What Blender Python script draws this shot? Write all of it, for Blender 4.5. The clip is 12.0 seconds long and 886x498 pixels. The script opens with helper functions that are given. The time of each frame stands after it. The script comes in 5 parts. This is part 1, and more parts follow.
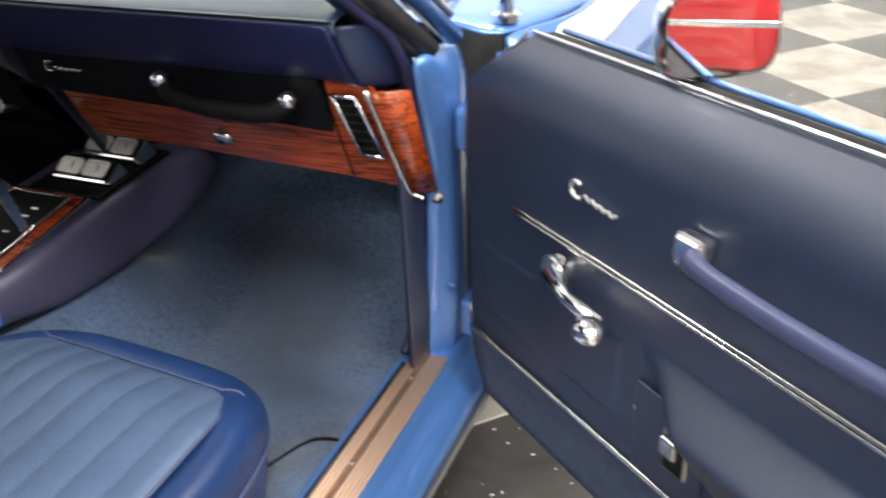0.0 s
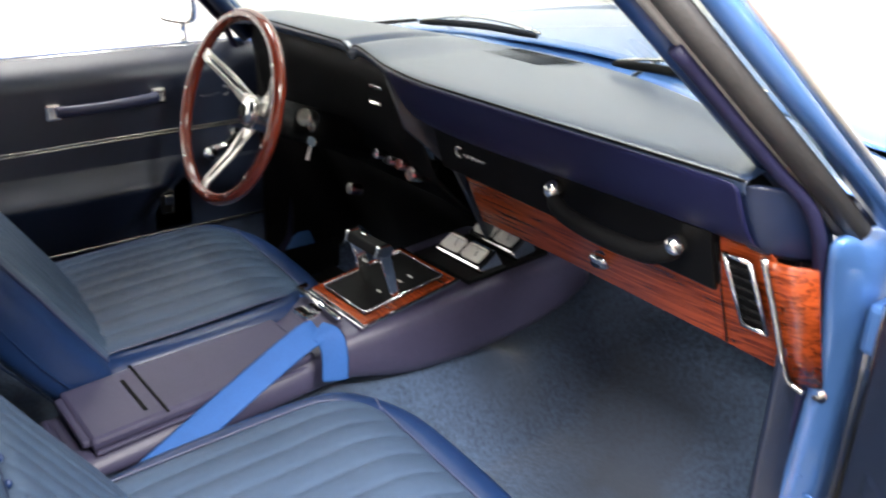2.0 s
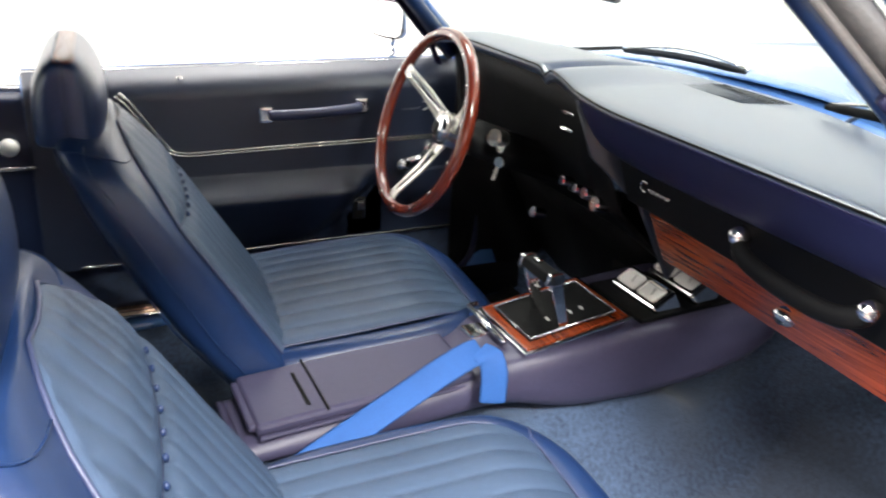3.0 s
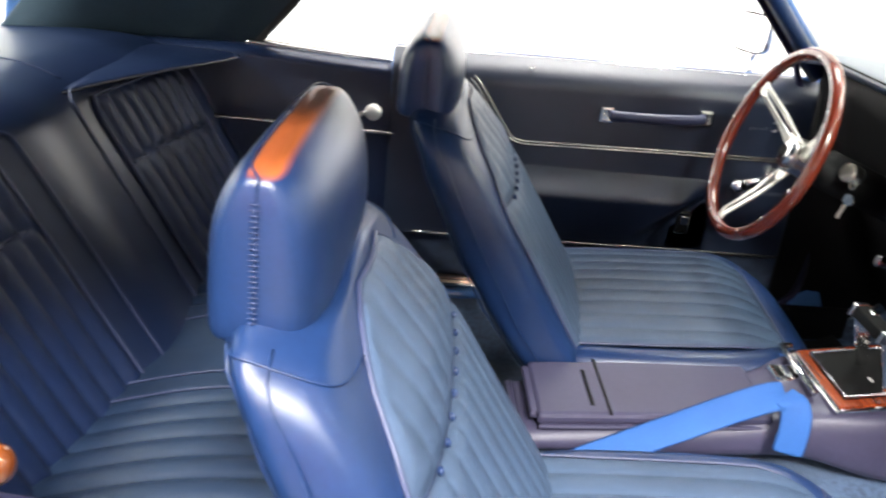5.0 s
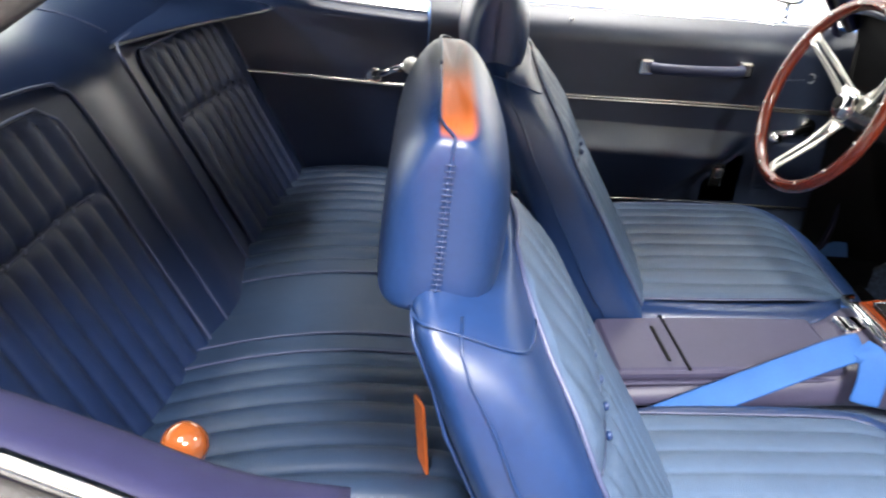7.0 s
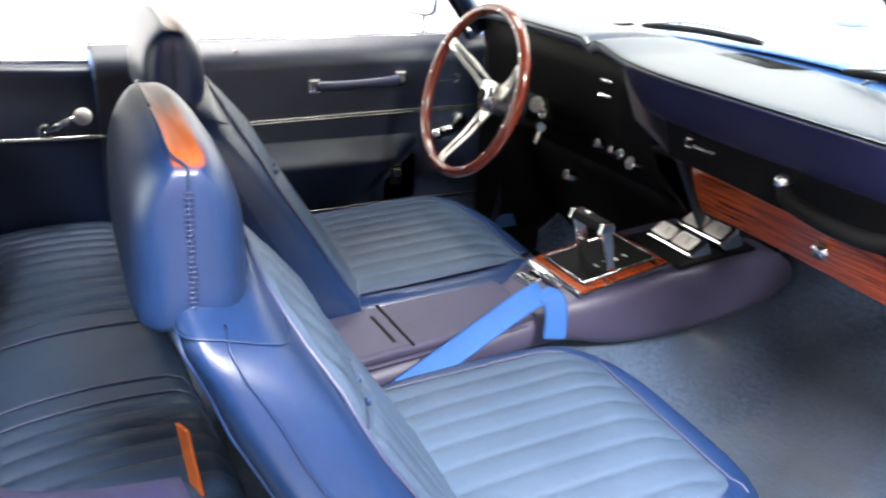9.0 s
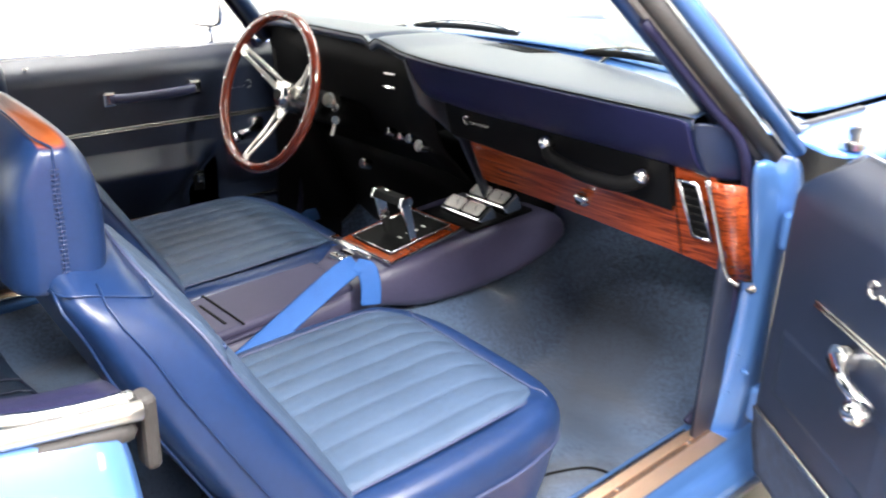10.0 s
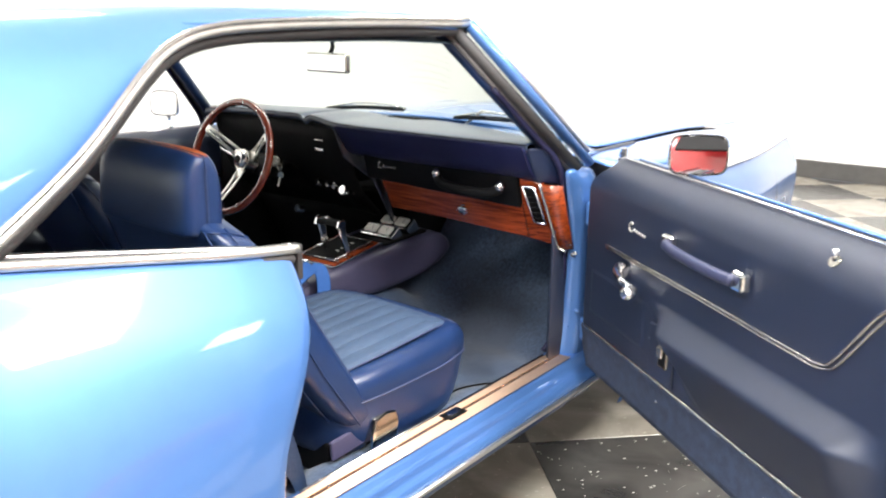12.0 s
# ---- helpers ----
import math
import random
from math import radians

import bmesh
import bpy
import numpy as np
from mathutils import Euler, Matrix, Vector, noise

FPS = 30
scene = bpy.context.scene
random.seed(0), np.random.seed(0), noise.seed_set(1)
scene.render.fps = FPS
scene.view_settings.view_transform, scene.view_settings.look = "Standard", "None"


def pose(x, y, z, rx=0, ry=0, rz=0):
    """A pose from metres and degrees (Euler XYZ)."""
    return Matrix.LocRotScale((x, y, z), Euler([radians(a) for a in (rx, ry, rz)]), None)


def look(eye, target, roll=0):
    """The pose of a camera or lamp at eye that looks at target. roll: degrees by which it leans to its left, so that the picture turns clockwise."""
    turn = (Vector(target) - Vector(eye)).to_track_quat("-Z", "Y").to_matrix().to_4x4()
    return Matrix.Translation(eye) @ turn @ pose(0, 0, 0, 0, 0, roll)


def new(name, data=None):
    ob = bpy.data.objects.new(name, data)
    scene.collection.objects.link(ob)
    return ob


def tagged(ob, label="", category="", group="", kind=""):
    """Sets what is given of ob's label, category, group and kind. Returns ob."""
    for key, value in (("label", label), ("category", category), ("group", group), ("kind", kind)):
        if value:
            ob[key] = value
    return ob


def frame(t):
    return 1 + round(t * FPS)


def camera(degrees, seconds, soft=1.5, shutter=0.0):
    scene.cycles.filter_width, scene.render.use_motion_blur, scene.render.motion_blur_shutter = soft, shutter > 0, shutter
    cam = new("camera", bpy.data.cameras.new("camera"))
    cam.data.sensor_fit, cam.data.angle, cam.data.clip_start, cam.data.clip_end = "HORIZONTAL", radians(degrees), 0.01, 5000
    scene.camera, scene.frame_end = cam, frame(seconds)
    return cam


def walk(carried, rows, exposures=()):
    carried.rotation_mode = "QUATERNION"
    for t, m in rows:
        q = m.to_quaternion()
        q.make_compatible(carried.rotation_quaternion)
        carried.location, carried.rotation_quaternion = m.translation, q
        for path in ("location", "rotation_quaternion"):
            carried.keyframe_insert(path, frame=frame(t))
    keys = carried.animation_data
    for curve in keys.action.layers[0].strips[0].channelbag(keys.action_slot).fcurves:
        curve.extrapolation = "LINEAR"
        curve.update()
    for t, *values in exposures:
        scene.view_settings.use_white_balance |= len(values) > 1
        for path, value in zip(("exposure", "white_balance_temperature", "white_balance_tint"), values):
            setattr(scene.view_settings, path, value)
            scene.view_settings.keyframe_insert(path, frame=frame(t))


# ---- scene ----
cam = camera(54.5, 12.0, soft=2.0, shutter=0.5)
PATH = [
    (0, (1.198, 0.063, 1.239), (0.503, 1.664, 0.263), -2.6),
    (0.5, (1.162, 0.126, 1.238), (0.255, 1.636, 0.29), -1.4),
    (1, (1.146, 0.151, 1.242), (0.052, 1.566, 0.347), -0.2),
    (1.5, (1.141, 0.165, 1.247), (-0.125, 1.466, 0.408), 0.9),
    (2, (1.144, 0.172, 1.259), (-0.279, 1.336, 0.473), 1.7),
    (2.5, (1.149, 0.19, 1.265), (-0.418, 1.169, 0.5), 2.1),
    (4.5, (1.151, 0.222, 1.255), (-0.669, 0.504, 0.475), 5.1),
    (5, (1.155, 0.202, 1.258), (-0.676, 0.302, 0.46), 5.3),
    (5.5, (1.157, 0.158, 1.246), (-0.675, 0.13, 0.443), 5.7),
    (6, (1.149, 0.103, 1.241), (-0.665, 0.054, 0.4), 6.0),
    (6.5, (1.133, 0.044, 1.238), (-0.656, 0.097, 0.345), 6.2),
    (7, (1.119, 0.025, 1.236), (-0.662, 0.232, 0.351), 5.9),
    (9, (1.209, -0.039, 1.255), (-0.405, 0.847, 0.473), 3.2),
    (9.5, (1.272, -0.098, 1.251), (-0.213, 1.014, 0.505), 2.8),
    (10, (1.345, -0.166, 1.252), (-0.01, 1.109, 0.52), 2.1),
    (10.5, (1.437, -0.302, 1.258), (0.178, 1.094, 0.576), 1.3),
    (11, (1.55, -0.485, 1.258), (0.348, 0.974, 0.605), 1.0),
    (11.5, (1.68, -0.672, 1.266), (0.486, 0.814, 0.66), 0.8),
    (12, (1.805, -0.858, 1.275), (0.633, 0.68, 0.762), 0.6),
]
walk(cam, [(t, look(eye, target, roll)) for t, eye, target, roll in PATH], exposures=[(0.0, -0.24), (1.0, -0.12), (2.5, 0.40), (4.5, 0.75), (6.5, 0.90), (7.0, 0.92), (9.0, 0.86), (10.5, 0.48), (12.0, 0.02)])

# ---- light ----
world = bpy.data.worlds.new("world")
scene.world = world
world.use_nodes = True
world.node_tree.nodes["Background"].inputs[0].default_value = (0.9, 0.95, 1.0, 1)
world.node_tree.nodes["Background"].inputs[1].default_value = 0.3
scene.view_settings.exposure = 0.0
LAMP_WATTS = 400.0


# ---- materials ----
def material(name, colour, rough=0.5, metal=0.0, coat=0.0, vary=0.15, scale=20.0, bump=0.0, bump_scale=200.0, spec=0.5, sheen=0.0):
    """Principled surface with colour variation at two scales and fine relief."""
    m = bpy.data.materials.new(name)
    m.use_nodes = True
    nt = m.node_tree
    b = nt.nodes["Principled BSDF"]
    b.inputs["Roughness"].default_value = rough
    b.inputs["Metallic"].default_value = metal
    b.inputs["Coat Weight"].default_value = coat
    b.inputs["Coat Roughness"].default_value = 0.04
    b.inputs["Specular IOR Level"].default_value = spec
    b.inputs["Sheen Weight"].default_value = sheen
    tex = nt.nodes.new("ShaderNodeTexCoord")
    n1, n2 = nt.nodes.new("ShaderNodeTexNoise"), nt.nodes.new("ShaderNodeTexNoise")
    n1.inputs["Scale"].default_value, n2.inputs["Scale"].default_value = scale, scale * 9
    for n in (n1, n2):
        n.inputs["Detail"].default_value = 4
        nt.links.new(tex.outputs["Object"], n.inputs["Vector"])
    mix = nt.nodes.new("ShaderNodeMath")
    mix.operation = "ADD"
    nt.links.new(n1.outputs["Fac"], mix.inputs[0])
    nt.links.new(n2.outputs["Fac"], mix.inputs[1])
    ramp = nt.nodes.new("ShaderNodeMapRange")
    ramp.inputs["From Min"].default_value, ramp.inputs["From Max"].default_value = 0.6, 1.4
    ramp.inputs["To Min"].default_value, ramp.inputs["To Max"].default_value = 1 - vary, 1 + vary
    nt.links.new(mix.outputs[0], ramp.inputs["Value"])
    mul = nt.nodes.new("ShaderNodeVectorMath")
    mul.operation = "SCALE"
    mul.inputs[0].default_value = colour
    nt.links.new(ramp.outputs[0], mul.inputs["Scale"])
    nt.links.new(mul.outputs[0], b.inputs["Base Color"])
    if bump:
        n3, bp = nt.nodes.new("ShaderNodeTexNoise"), nt.nodes.new("ShaderNodeBump")
        n3.inputs["Scale"].default_value = bump_scale
        n3.inputs["Detail"].default_value = 3
        bp.inputs["Strength"].default_value = bump
        bp.inputs["Distance"].default_value = 0.002
        nt.links.new(tex.outputs["Object"], n3.inputs["Vector"])
        nt.links.new(n3.outputs["Fac"], bp.inputs["Height"])
        nt.links.new(bp.outputs[0], b.inputs["Normal"])
    return m


def ribbed_material(name, colour, way=(0, 1, -1)):
    """Vinyl with fine pressed cross ribs."""
    m = material(name, colour, 0.40, vary=0.14, scale=10, bump=0.35, bump_scale=700, spec=0.4)
    nt = m.node_tree
    b = nt.nodes["Principled BSDF"]
    tex, dot, mul, sine, bp = (nt.nodes.new("ShaderNode" + k) for k in ("TexCoord", "VectorMath", "Math", "Math", "Bump"))
    dot.operation, mul.operation, sine.operation = "DOT_PRODUCT", "MULTIPLY", "SINE"
    dot.inputs[1].default_value = way
    mul.inputs[1].default_value = 2200.0
    bp.inputs["Strength"].default_value, bp.inputs["Distance"].default_value = 0.22, 0.0006
    nt.links.new(tex.outputs["Object"], dot.inputs[0])
    nt.links.new(dot.outputs["Value"], mul.inputs[0])
    nt.links.new(mul.outputs[0], sine.inputs[0])
    nt.links.new(sine.outputs[0], bp.inputs["Height"])
    nt.links.new(b.inputs["Normal"].links[0].from_socket, bp.inputs["Normal"])
    nt.links.new(bp.outputs[0], b.inputs["Normal"])
    return m


PAINT = material("blue_metallic_paint", (0.070, 0.170, 0.415), 0.42, 0.45, 1.0, 0.04, 3.0, spec=0.3)
NAVY = material("deep_navy_vinyl", (0.0072, 0.0150, 0.046), 0.34, vary=0.12, scale=12, spec=0.5, bump=0.12, bump_scale=900)
VINYL = material("navy_vinyl", (0.0085, 0.0245, 0.082), 0.33, vary=0.16, scale=12, spec=0.5, bump=0.12, bump_scale=900)
INSERT = ribbed_material("blue_ribbed_vinyl", (0.047, 0.075, 0.130))
DARK = material("dark_navy_vinyl", (0.0078, 0.0135, 0.033), 0.40, vary=0.15, scale=10, bump=0.15, bump_scale=900, spec=0.8)
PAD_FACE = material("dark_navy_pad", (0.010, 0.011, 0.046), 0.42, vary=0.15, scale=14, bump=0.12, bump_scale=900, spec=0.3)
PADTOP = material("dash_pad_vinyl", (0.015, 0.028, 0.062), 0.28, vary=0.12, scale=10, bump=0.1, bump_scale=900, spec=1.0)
CONSOLE = material("plum_grey_vinyl", (0.052, 0.048, 0.092), 0.45, vary=0.12, scale=14, bump=0.12, bump_scale=900)
CHROME = material("chrome", (0.85, 0.85, 0.85), 0.10, 1.0, vary=0.05)
STEEL = material("brushed_steel", (0.66, 0.64, 0.60), 0.22, 1.0, vary=0.1)
BLACK = material("black_plastic", (0.0030, 0.0030, 0.0035), 0.6, vary=0.2, spec=0.15)
# Sill aluminium; the warm reflection of wood and red paint is in its colour.
WARM_SILL = material("reflection_tinted_aluminium", (0.86, 0.54, 0.37), 0.26, 0.92, vary=0.06, scale=12)
RIB = material("reflection_tinted_rib", (0.95, 0.70, 0.52), 0.20, 0.5, vary=0.05, scale=12)
HANDLE = material("grey_navy_vinyl", (0.030, 0.035, 0.076), 0.36, vary=0.1)
AMBER = material("amber_knob", (0.15, 0.040, 0.010), 0.12, coat=1.0, vary=0.2, scale=40)
ORANGE_STRIP = material("plain_orange", (0.55, 0.13, 0.025), 0.6, vary=0.15, scale=60, bump=0.3)
ALLOY = material("brushed_aluminium", (0.72, 0.70, 0.66), 0.38, 1.0, vary=0.12, scale=40)
PLUM = material("dark_plum_vinyl", (0.011, 0.011, 0.034), 0.5, vary=0.15, scale=12, bump=0.12, bump_scale=900, spec=0.22)
SEAL = material("light_grey_seal", (0.16, 0.15, 0.145), 0.5, vary=0.2, scale=20, bump=0.2)
RUBBER = material("grey_rubber", (0.03, 0.028, 0.028), 0.6, vary=0.3, scale=30, bump=0.3)
BELT = material("bright_blue_webbing", (0.021, 0.102, 0.345), 0.7, vary=0.1, scale=30, bump=0.5, bump_scale=600)
WHITE = material("white_wall_paint", (0.82, 0.82, 0.80), 0.7, vary=0.03, scale=1.5, bump=0.1, bump_scale=60)
# Grey for the unseen east wall, to weaken its bounce light.
FILL_CUT = material("fill_cut_grey", (0.33, 0.33, 0.32), 0.7, vary=0.06, scale=1.5)
CEIL = material("white_ceiling_paint", (0.78, 0.78, 0.77), 0.8, vary=0.1, scale=1.5)
BASE = material("grey_baseboard", (0.07, 0.068, 0.065), 0.5, vary=0.2)
STRIPE = material("white_stripe_paint", (0.8, 0.8, 0.8), 0.3, coat=1.0, vary=0.03)
RED = material("red_paint", (0.36, 0.010, 0.012), 0.3, coat=1.0, vary=0.05, scale=3)
TEAL = material("dark_headliner", (0.02, 0.04, 0.06), 0.7, vary=0.15, bump=0.3)
GUNMETAL = material("olive_grey_metal", (0.36, 0.35, 0.31), 0.16, 1.0, vary=0.25, scale=14)
FACE = material("white_gauge_face", (0.88, 0.87, 0.82), 0.4, vary=0.05)
GROUT = material("dark_floor_joint", (0.05, 0.048, 0.045), 0.6)
SEAM = material("grey_piping", (0.13, 0.14, 0.21), 0.4, vary=0.1)


def wood_material():
    m = material("rosewood", (0.30, 0.05, 0.014), 0.24, coat=0.3)
    nt = m.node_tree
    b = nt.nodes["Principled BSDF"]
    tex = nt.nodes.new("ShaderNodeTexCoord")
    mp = nt.nodes.new("ShaderNodeMapping")
    mp.inputs["Scale"].default_value = (3.0, 60.0, 60.0)
    n = nt.nodes.new("ShaderNodeTexNoise")
    n.inputs["Scale"].default_value, n.inputs["Detail"].default_value, n.inputs["Distortion"].default_value = 2.2, 8, 1.2
    r = nt.nodes.new("ShaderNodeValToRGB")
    r.color_ramp.elements[0].position, r.color_ramp.elements[0].color = 0.34, (0.078, 0.0125, 0.004, 1)
    r.color_ramp.elements[1].position, r.color_ramp.elements[1].color = 0.62, (0.275, 0.046, 0.011, 1)
    nt.links.new(tex.outputs["Object"], mp.inputs["Vector"])
    nt.links.new(mp.outputs[0], n.inputs["Vector"])
    nt.links.new(n.outputs["Fac"], r.inputs[0])
    nt.links.new(r.outputs[0], b.inputs["Base Color"])
    return m


WOOD = wood_material()


def glass_material(name, tint):
    """Thin pane: clear, with a mirror gloss that grows at grazing angles."""
    m = bpy.data.materials.new(name)
    m.use_nodes = True
    nt = m.node_tree
    nt.nodes.remove(nt.nodes["Principled BSDF"])
    clear, gloss, mix, layer, power, fres = (nt.nodes.new("ShaderNode" + k) for k in ("BsdfTransparent", "BsdfGlossy", "MixShader", "LayerWeight", "Math", "MapRange"))
    clear.inputs["Color"].default_value = (*tint, 1)
    gloss.inputs["Roughness"].default_value = 0.02
    layer.inputs["Blend"].default_value = 0.5
    power.operation = "POWER"
    power.inputs[1].default_value = 4.0
    fres.inputs["To Min"].default_value, fres.inputs["To Max"].default_value = 0.06, 0.9
    nt.links.new(layer.outputs["Facing"], power.inputs[0])
    nt.links.new(power.outputs[0], fres.inputs["Value"])
    nt.links.new(fres.outputs[0], mix.inputs[0])
    nt.links.new(clear.outputs[0], mix.inputs[1])
    nt.links.new(gloss.outputs[0], mix.inputs[2])
    nt.links.new(mix.outputs[0], nt.nodes["Material Output"].inputs["Surface"])
    return m


GLASS = glass_material("clear_glass", (0.80, 0.85, 0.81))


def tile_material(name, dark, light, fleck, amount):
    """Vinyl tile: cloudy ground with small scattered chips."""
    m = material(name, dark, 0.24, vary=0.2, scale=6)
    nt = m.node_tree
    b = nt.nodes["Principled BSDF"]
    tex = nt.nodes.new("ShaderNodeTexCoord")
    rnd = nt.nodes.new("ShaderNodeObjectInfo")
    shift = nt.nodes.new("ShaderNodeVectorMath")
    shift.operation = "MULTIPLY_ADD"
    nt.links.new(rnd.outputs["Random"], shift.inputs[0])
    shift.inputs[1].default_value = (31, 17, 7)
    nt.links.new(tex.outputs["Object"], shift.inputs[2])
    n = nt.nodes.new("ShaderNodeTexNoise")
    n.inputs["Scale"].default_value, n.inputs["Detail"].default_value, n.inputs["Distortion"].default_value = 5.0, 7, 0.8
    nt.links.new(shift.outputs[0], n.inputs["Vector"])
    r = nt.nodes.new("ShaderNodeValToRGB")
    r.color_ramp.elements[0].position, r.color_ramp.elements[0].color = 0.34, (*dark, 1)
    r.color_ramp.elements[1].position, r.color_ramp.elements[1].color = 0.66, (*light, 1)
    nt.links.new(n.outputs["Fac"], r.inputs[0])
    stretch = nt.nodes.new("ShaderNodeMapping")
    stretch.inputs["Scale"].default_value = (1.0, 2.2, 1.0)
    stretch.inputs["Rotation"].default_value = (0, 0, 0.6)
    nt.links.new(shift.outputs[0], stretch.inputs["Vector"])
    v = nt.nodes.new("ShaderNodeTexVoronoi")
    v.inputs["Scale"].default_value, v.inputs["Randomness"].default_value = 44, 1.0
    nt.links.new(stretch.outputs[0], v.inputs["Vector"])
    size = nt.nodes.new("ShaderNodeSeparateColor")
    nt.links.new(v.outputs["Color"], size.inputs[0])
    lim = nt.nodes.new("ShaderNodeMath")
    lim.operation = "MULTIPLY_ADD"
    lim.inputs[1].default_value, lim.inputs[2].default_value = amount * 1.9, -amount
    nt.links.new(size.outputs[0], lim.inputs[0])
    cmp = nt.nodes.new("ShaderNodeMath")
    cmp.operation = "LESS_THAN"
    nt.links.new(v.outputs["Distance"], cmp.inputs[0])
    nt.links.new(lim.outputs[0], cmp.inputs[1])
    mix = nt.nodes.new("ShaderNodeMix")
    mix.data_type = "RGBA"
    nt.links.new(cmp.outputs[0], mix.inputs["Factor"])
    nt.links.new(r.outputs[0], mix.inputs["A"])
    mix.inputs["B"].default_value = (*fleck, 1)
    nt.links.new(mix.outputs["Result"], b.inputs["Base Color"])
    return m


TILE_D = tile_material("dark_speckled_tile", (0.032, 0.031, 0.030), (0.070, 0.067, 0.062), (0.62, 0.60, 0.55), 0.27)
TILE_L = tile_material("light_marbled_tile", (0.20, 0.178, 0.142), (0.33, 0.305, 0.258), (0.45, 0.42, 0.36), 0.25)


def carpet_material(name, dark, light):
    """Cut pile with crushed patches and a dark patch of soil and painted shade."""
    m = material(name, light, 0.95, bump=1.0, bump_scale=260, sheen=0.15)
    nt = m.node_tree
    b = nt.nodes["Principled BSDF"]
    tex = nt.nodes.new("ShaderNodeTexCoord")
    n, f = nt.nodes.new("ShaderNodeTexNoise"), nt.nodes.new("ShaderNodeTexNoise")
    n.inputs["Scale"].default_value, n.inputs["Detail"].default_value, n.inputs["Roughness"].default_value = 3.4, 4, 0.55
    f.inputs["Scale"].default_value, f.inputs["Detail"].default_value = 120, 3
    add = nt.nodes.new("ShaderNodeMath")
    add.operation = "MULTIPLY_ADD"
    add.inputs[1].default_value = 0.55
    nt.links.new(tex.outputs["Object"], n.inputs["Vector"])
    nt.links.new(tex.outputs["Object"], f.inputs["Vector"])
    nt.links.new(f.outputs["Fac"], add.inputs[0])
    nt.links.new(n.outputs["Fac"], add.inputs[2])
    r = nt.nodes.new("ShaderNodeValToRGB")
    r.color_ramp.elements[0].position, r.color_ramp.elements[0].color = 0.56, (*dark, 1)
    r.color_ramp.elements[1].position, r.color_ramp.elements[1].color = 0.86, (*light, 1)
    nt.links.new(add.outputs[0], r.inputs[0])
    # Soil where feet rest and shade under the dash, painted as one patch.
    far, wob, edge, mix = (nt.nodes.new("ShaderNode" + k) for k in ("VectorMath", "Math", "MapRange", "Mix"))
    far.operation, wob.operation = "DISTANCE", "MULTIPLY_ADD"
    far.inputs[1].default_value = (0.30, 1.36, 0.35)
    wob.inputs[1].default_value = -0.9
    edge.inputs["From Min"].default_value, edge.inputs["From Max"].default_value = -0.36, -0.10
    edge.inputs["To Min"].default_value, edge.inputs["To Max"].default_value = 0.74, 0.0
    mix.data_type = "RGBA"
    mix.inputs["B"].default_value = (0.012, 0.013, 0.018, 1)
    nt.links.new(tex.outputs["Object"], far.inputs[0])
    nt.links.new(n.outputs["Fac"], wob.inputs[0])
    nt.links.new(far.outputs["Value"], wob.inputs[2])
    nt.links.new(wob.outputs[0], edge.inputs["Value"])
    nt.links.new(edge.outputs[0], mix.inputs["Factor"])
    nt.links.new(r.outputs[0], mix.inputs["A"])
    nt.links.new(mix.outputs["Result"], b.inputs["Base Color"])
    return m


CARPET = carpet_material("blue_carpet", (0.012, 0.021, 0.044), (0.057, 0.092, 0.160))


def mirror_material():
    m = bpy.data.materials.new("mirror_glass")
    m.use_nodes = True
    b = m.node_tree.nodes["Principled BSDF"]
    b.inputs["Base Color"].default_value = (0.9, 0.9, 0.9, 1)
    b.inputs["Metallic"].default_value = 1
    b.inputs["Roughness"].default_value = 0.01
    return m


MIRROR = mirror_material()


# ---- mesh helpers ----
def finish(name, verts, faces, mat, parent=None, label="", smooth=True, sub=0, thick=0.0, bevel=0.0, offset=-1.0, angle=None):
    me = bpy.data.meshes.new(name)
    me.from_pydata([tuple(v) for v in verts], [], faces)
    bm = bmesh.new()
    bm.from_mesh(me)
    bmesh.ops.remove_doubles(bm, verts=bm.verts, dist=1e-6)
    bmesh.ops.recalc_face_normals(bm, faces=bm.faces)
    bm.to_mesh(me)
    bm.free()
    me.materials.append(mat)
    if smooth:
        me.polygons.foreach_set("use_smooth", [True] * len(me.polygons))
    ob = new(name, me)
    if parent is not None:
        ob.parent = parent
    if label:
        ob["label"] = label
    if thick:
        s = ob.modifiers.new("thickness", "SOLIDIFY")
        s.thickness, s.offset = thick, offset
    if bevel:
        w = ob.modifiers.new("edge", "BEVEL")
        w.width, w.segments, w.limit_method = bevel, 2, "ANGLE"
        w.angle_limit = radians(35)
    if sub:
        s = ob.modifiers.new("smooth", "SUBSURF")
        s.levels = s.render_levels = sub
    return ob


def part(name, bm, mat, parent=None, label="", smooth=True):
    me = bpy.data.meshes.new(name)
    bm.to_mesh(me)
    bm.free()
    me.materials.append(mat)
    if smooth:
        me.polygons.foreach_set("use_smooth", [True] * len(me.polygons))
    ob = new(name, me)
    if parent is not None:
        ob.parent = parent
    if label:
        ob["label"] = label
    return ob


def sheet(name, rows, mat, parent=None, label="", sub=2, thick=0.0, offset=-1.0, loop=False):
    """A smooth surface through rows of points."""
    nr, nc = len(rows), len(rows[0])
    verts = [p for r in rows for p in r]
    faces = []
    for i in range(nr - 1):
        for j in range(nc if loop else nc - 1):
            k = (j + 1) % nc
            faces.append((i * nc + j, i * nc + k, (i + 1) * nc + k, (i + 1) * nc + j))
    return finish(name, verts, faces, mat, parent, label, sub=sub, thick=thick, offset=offset)


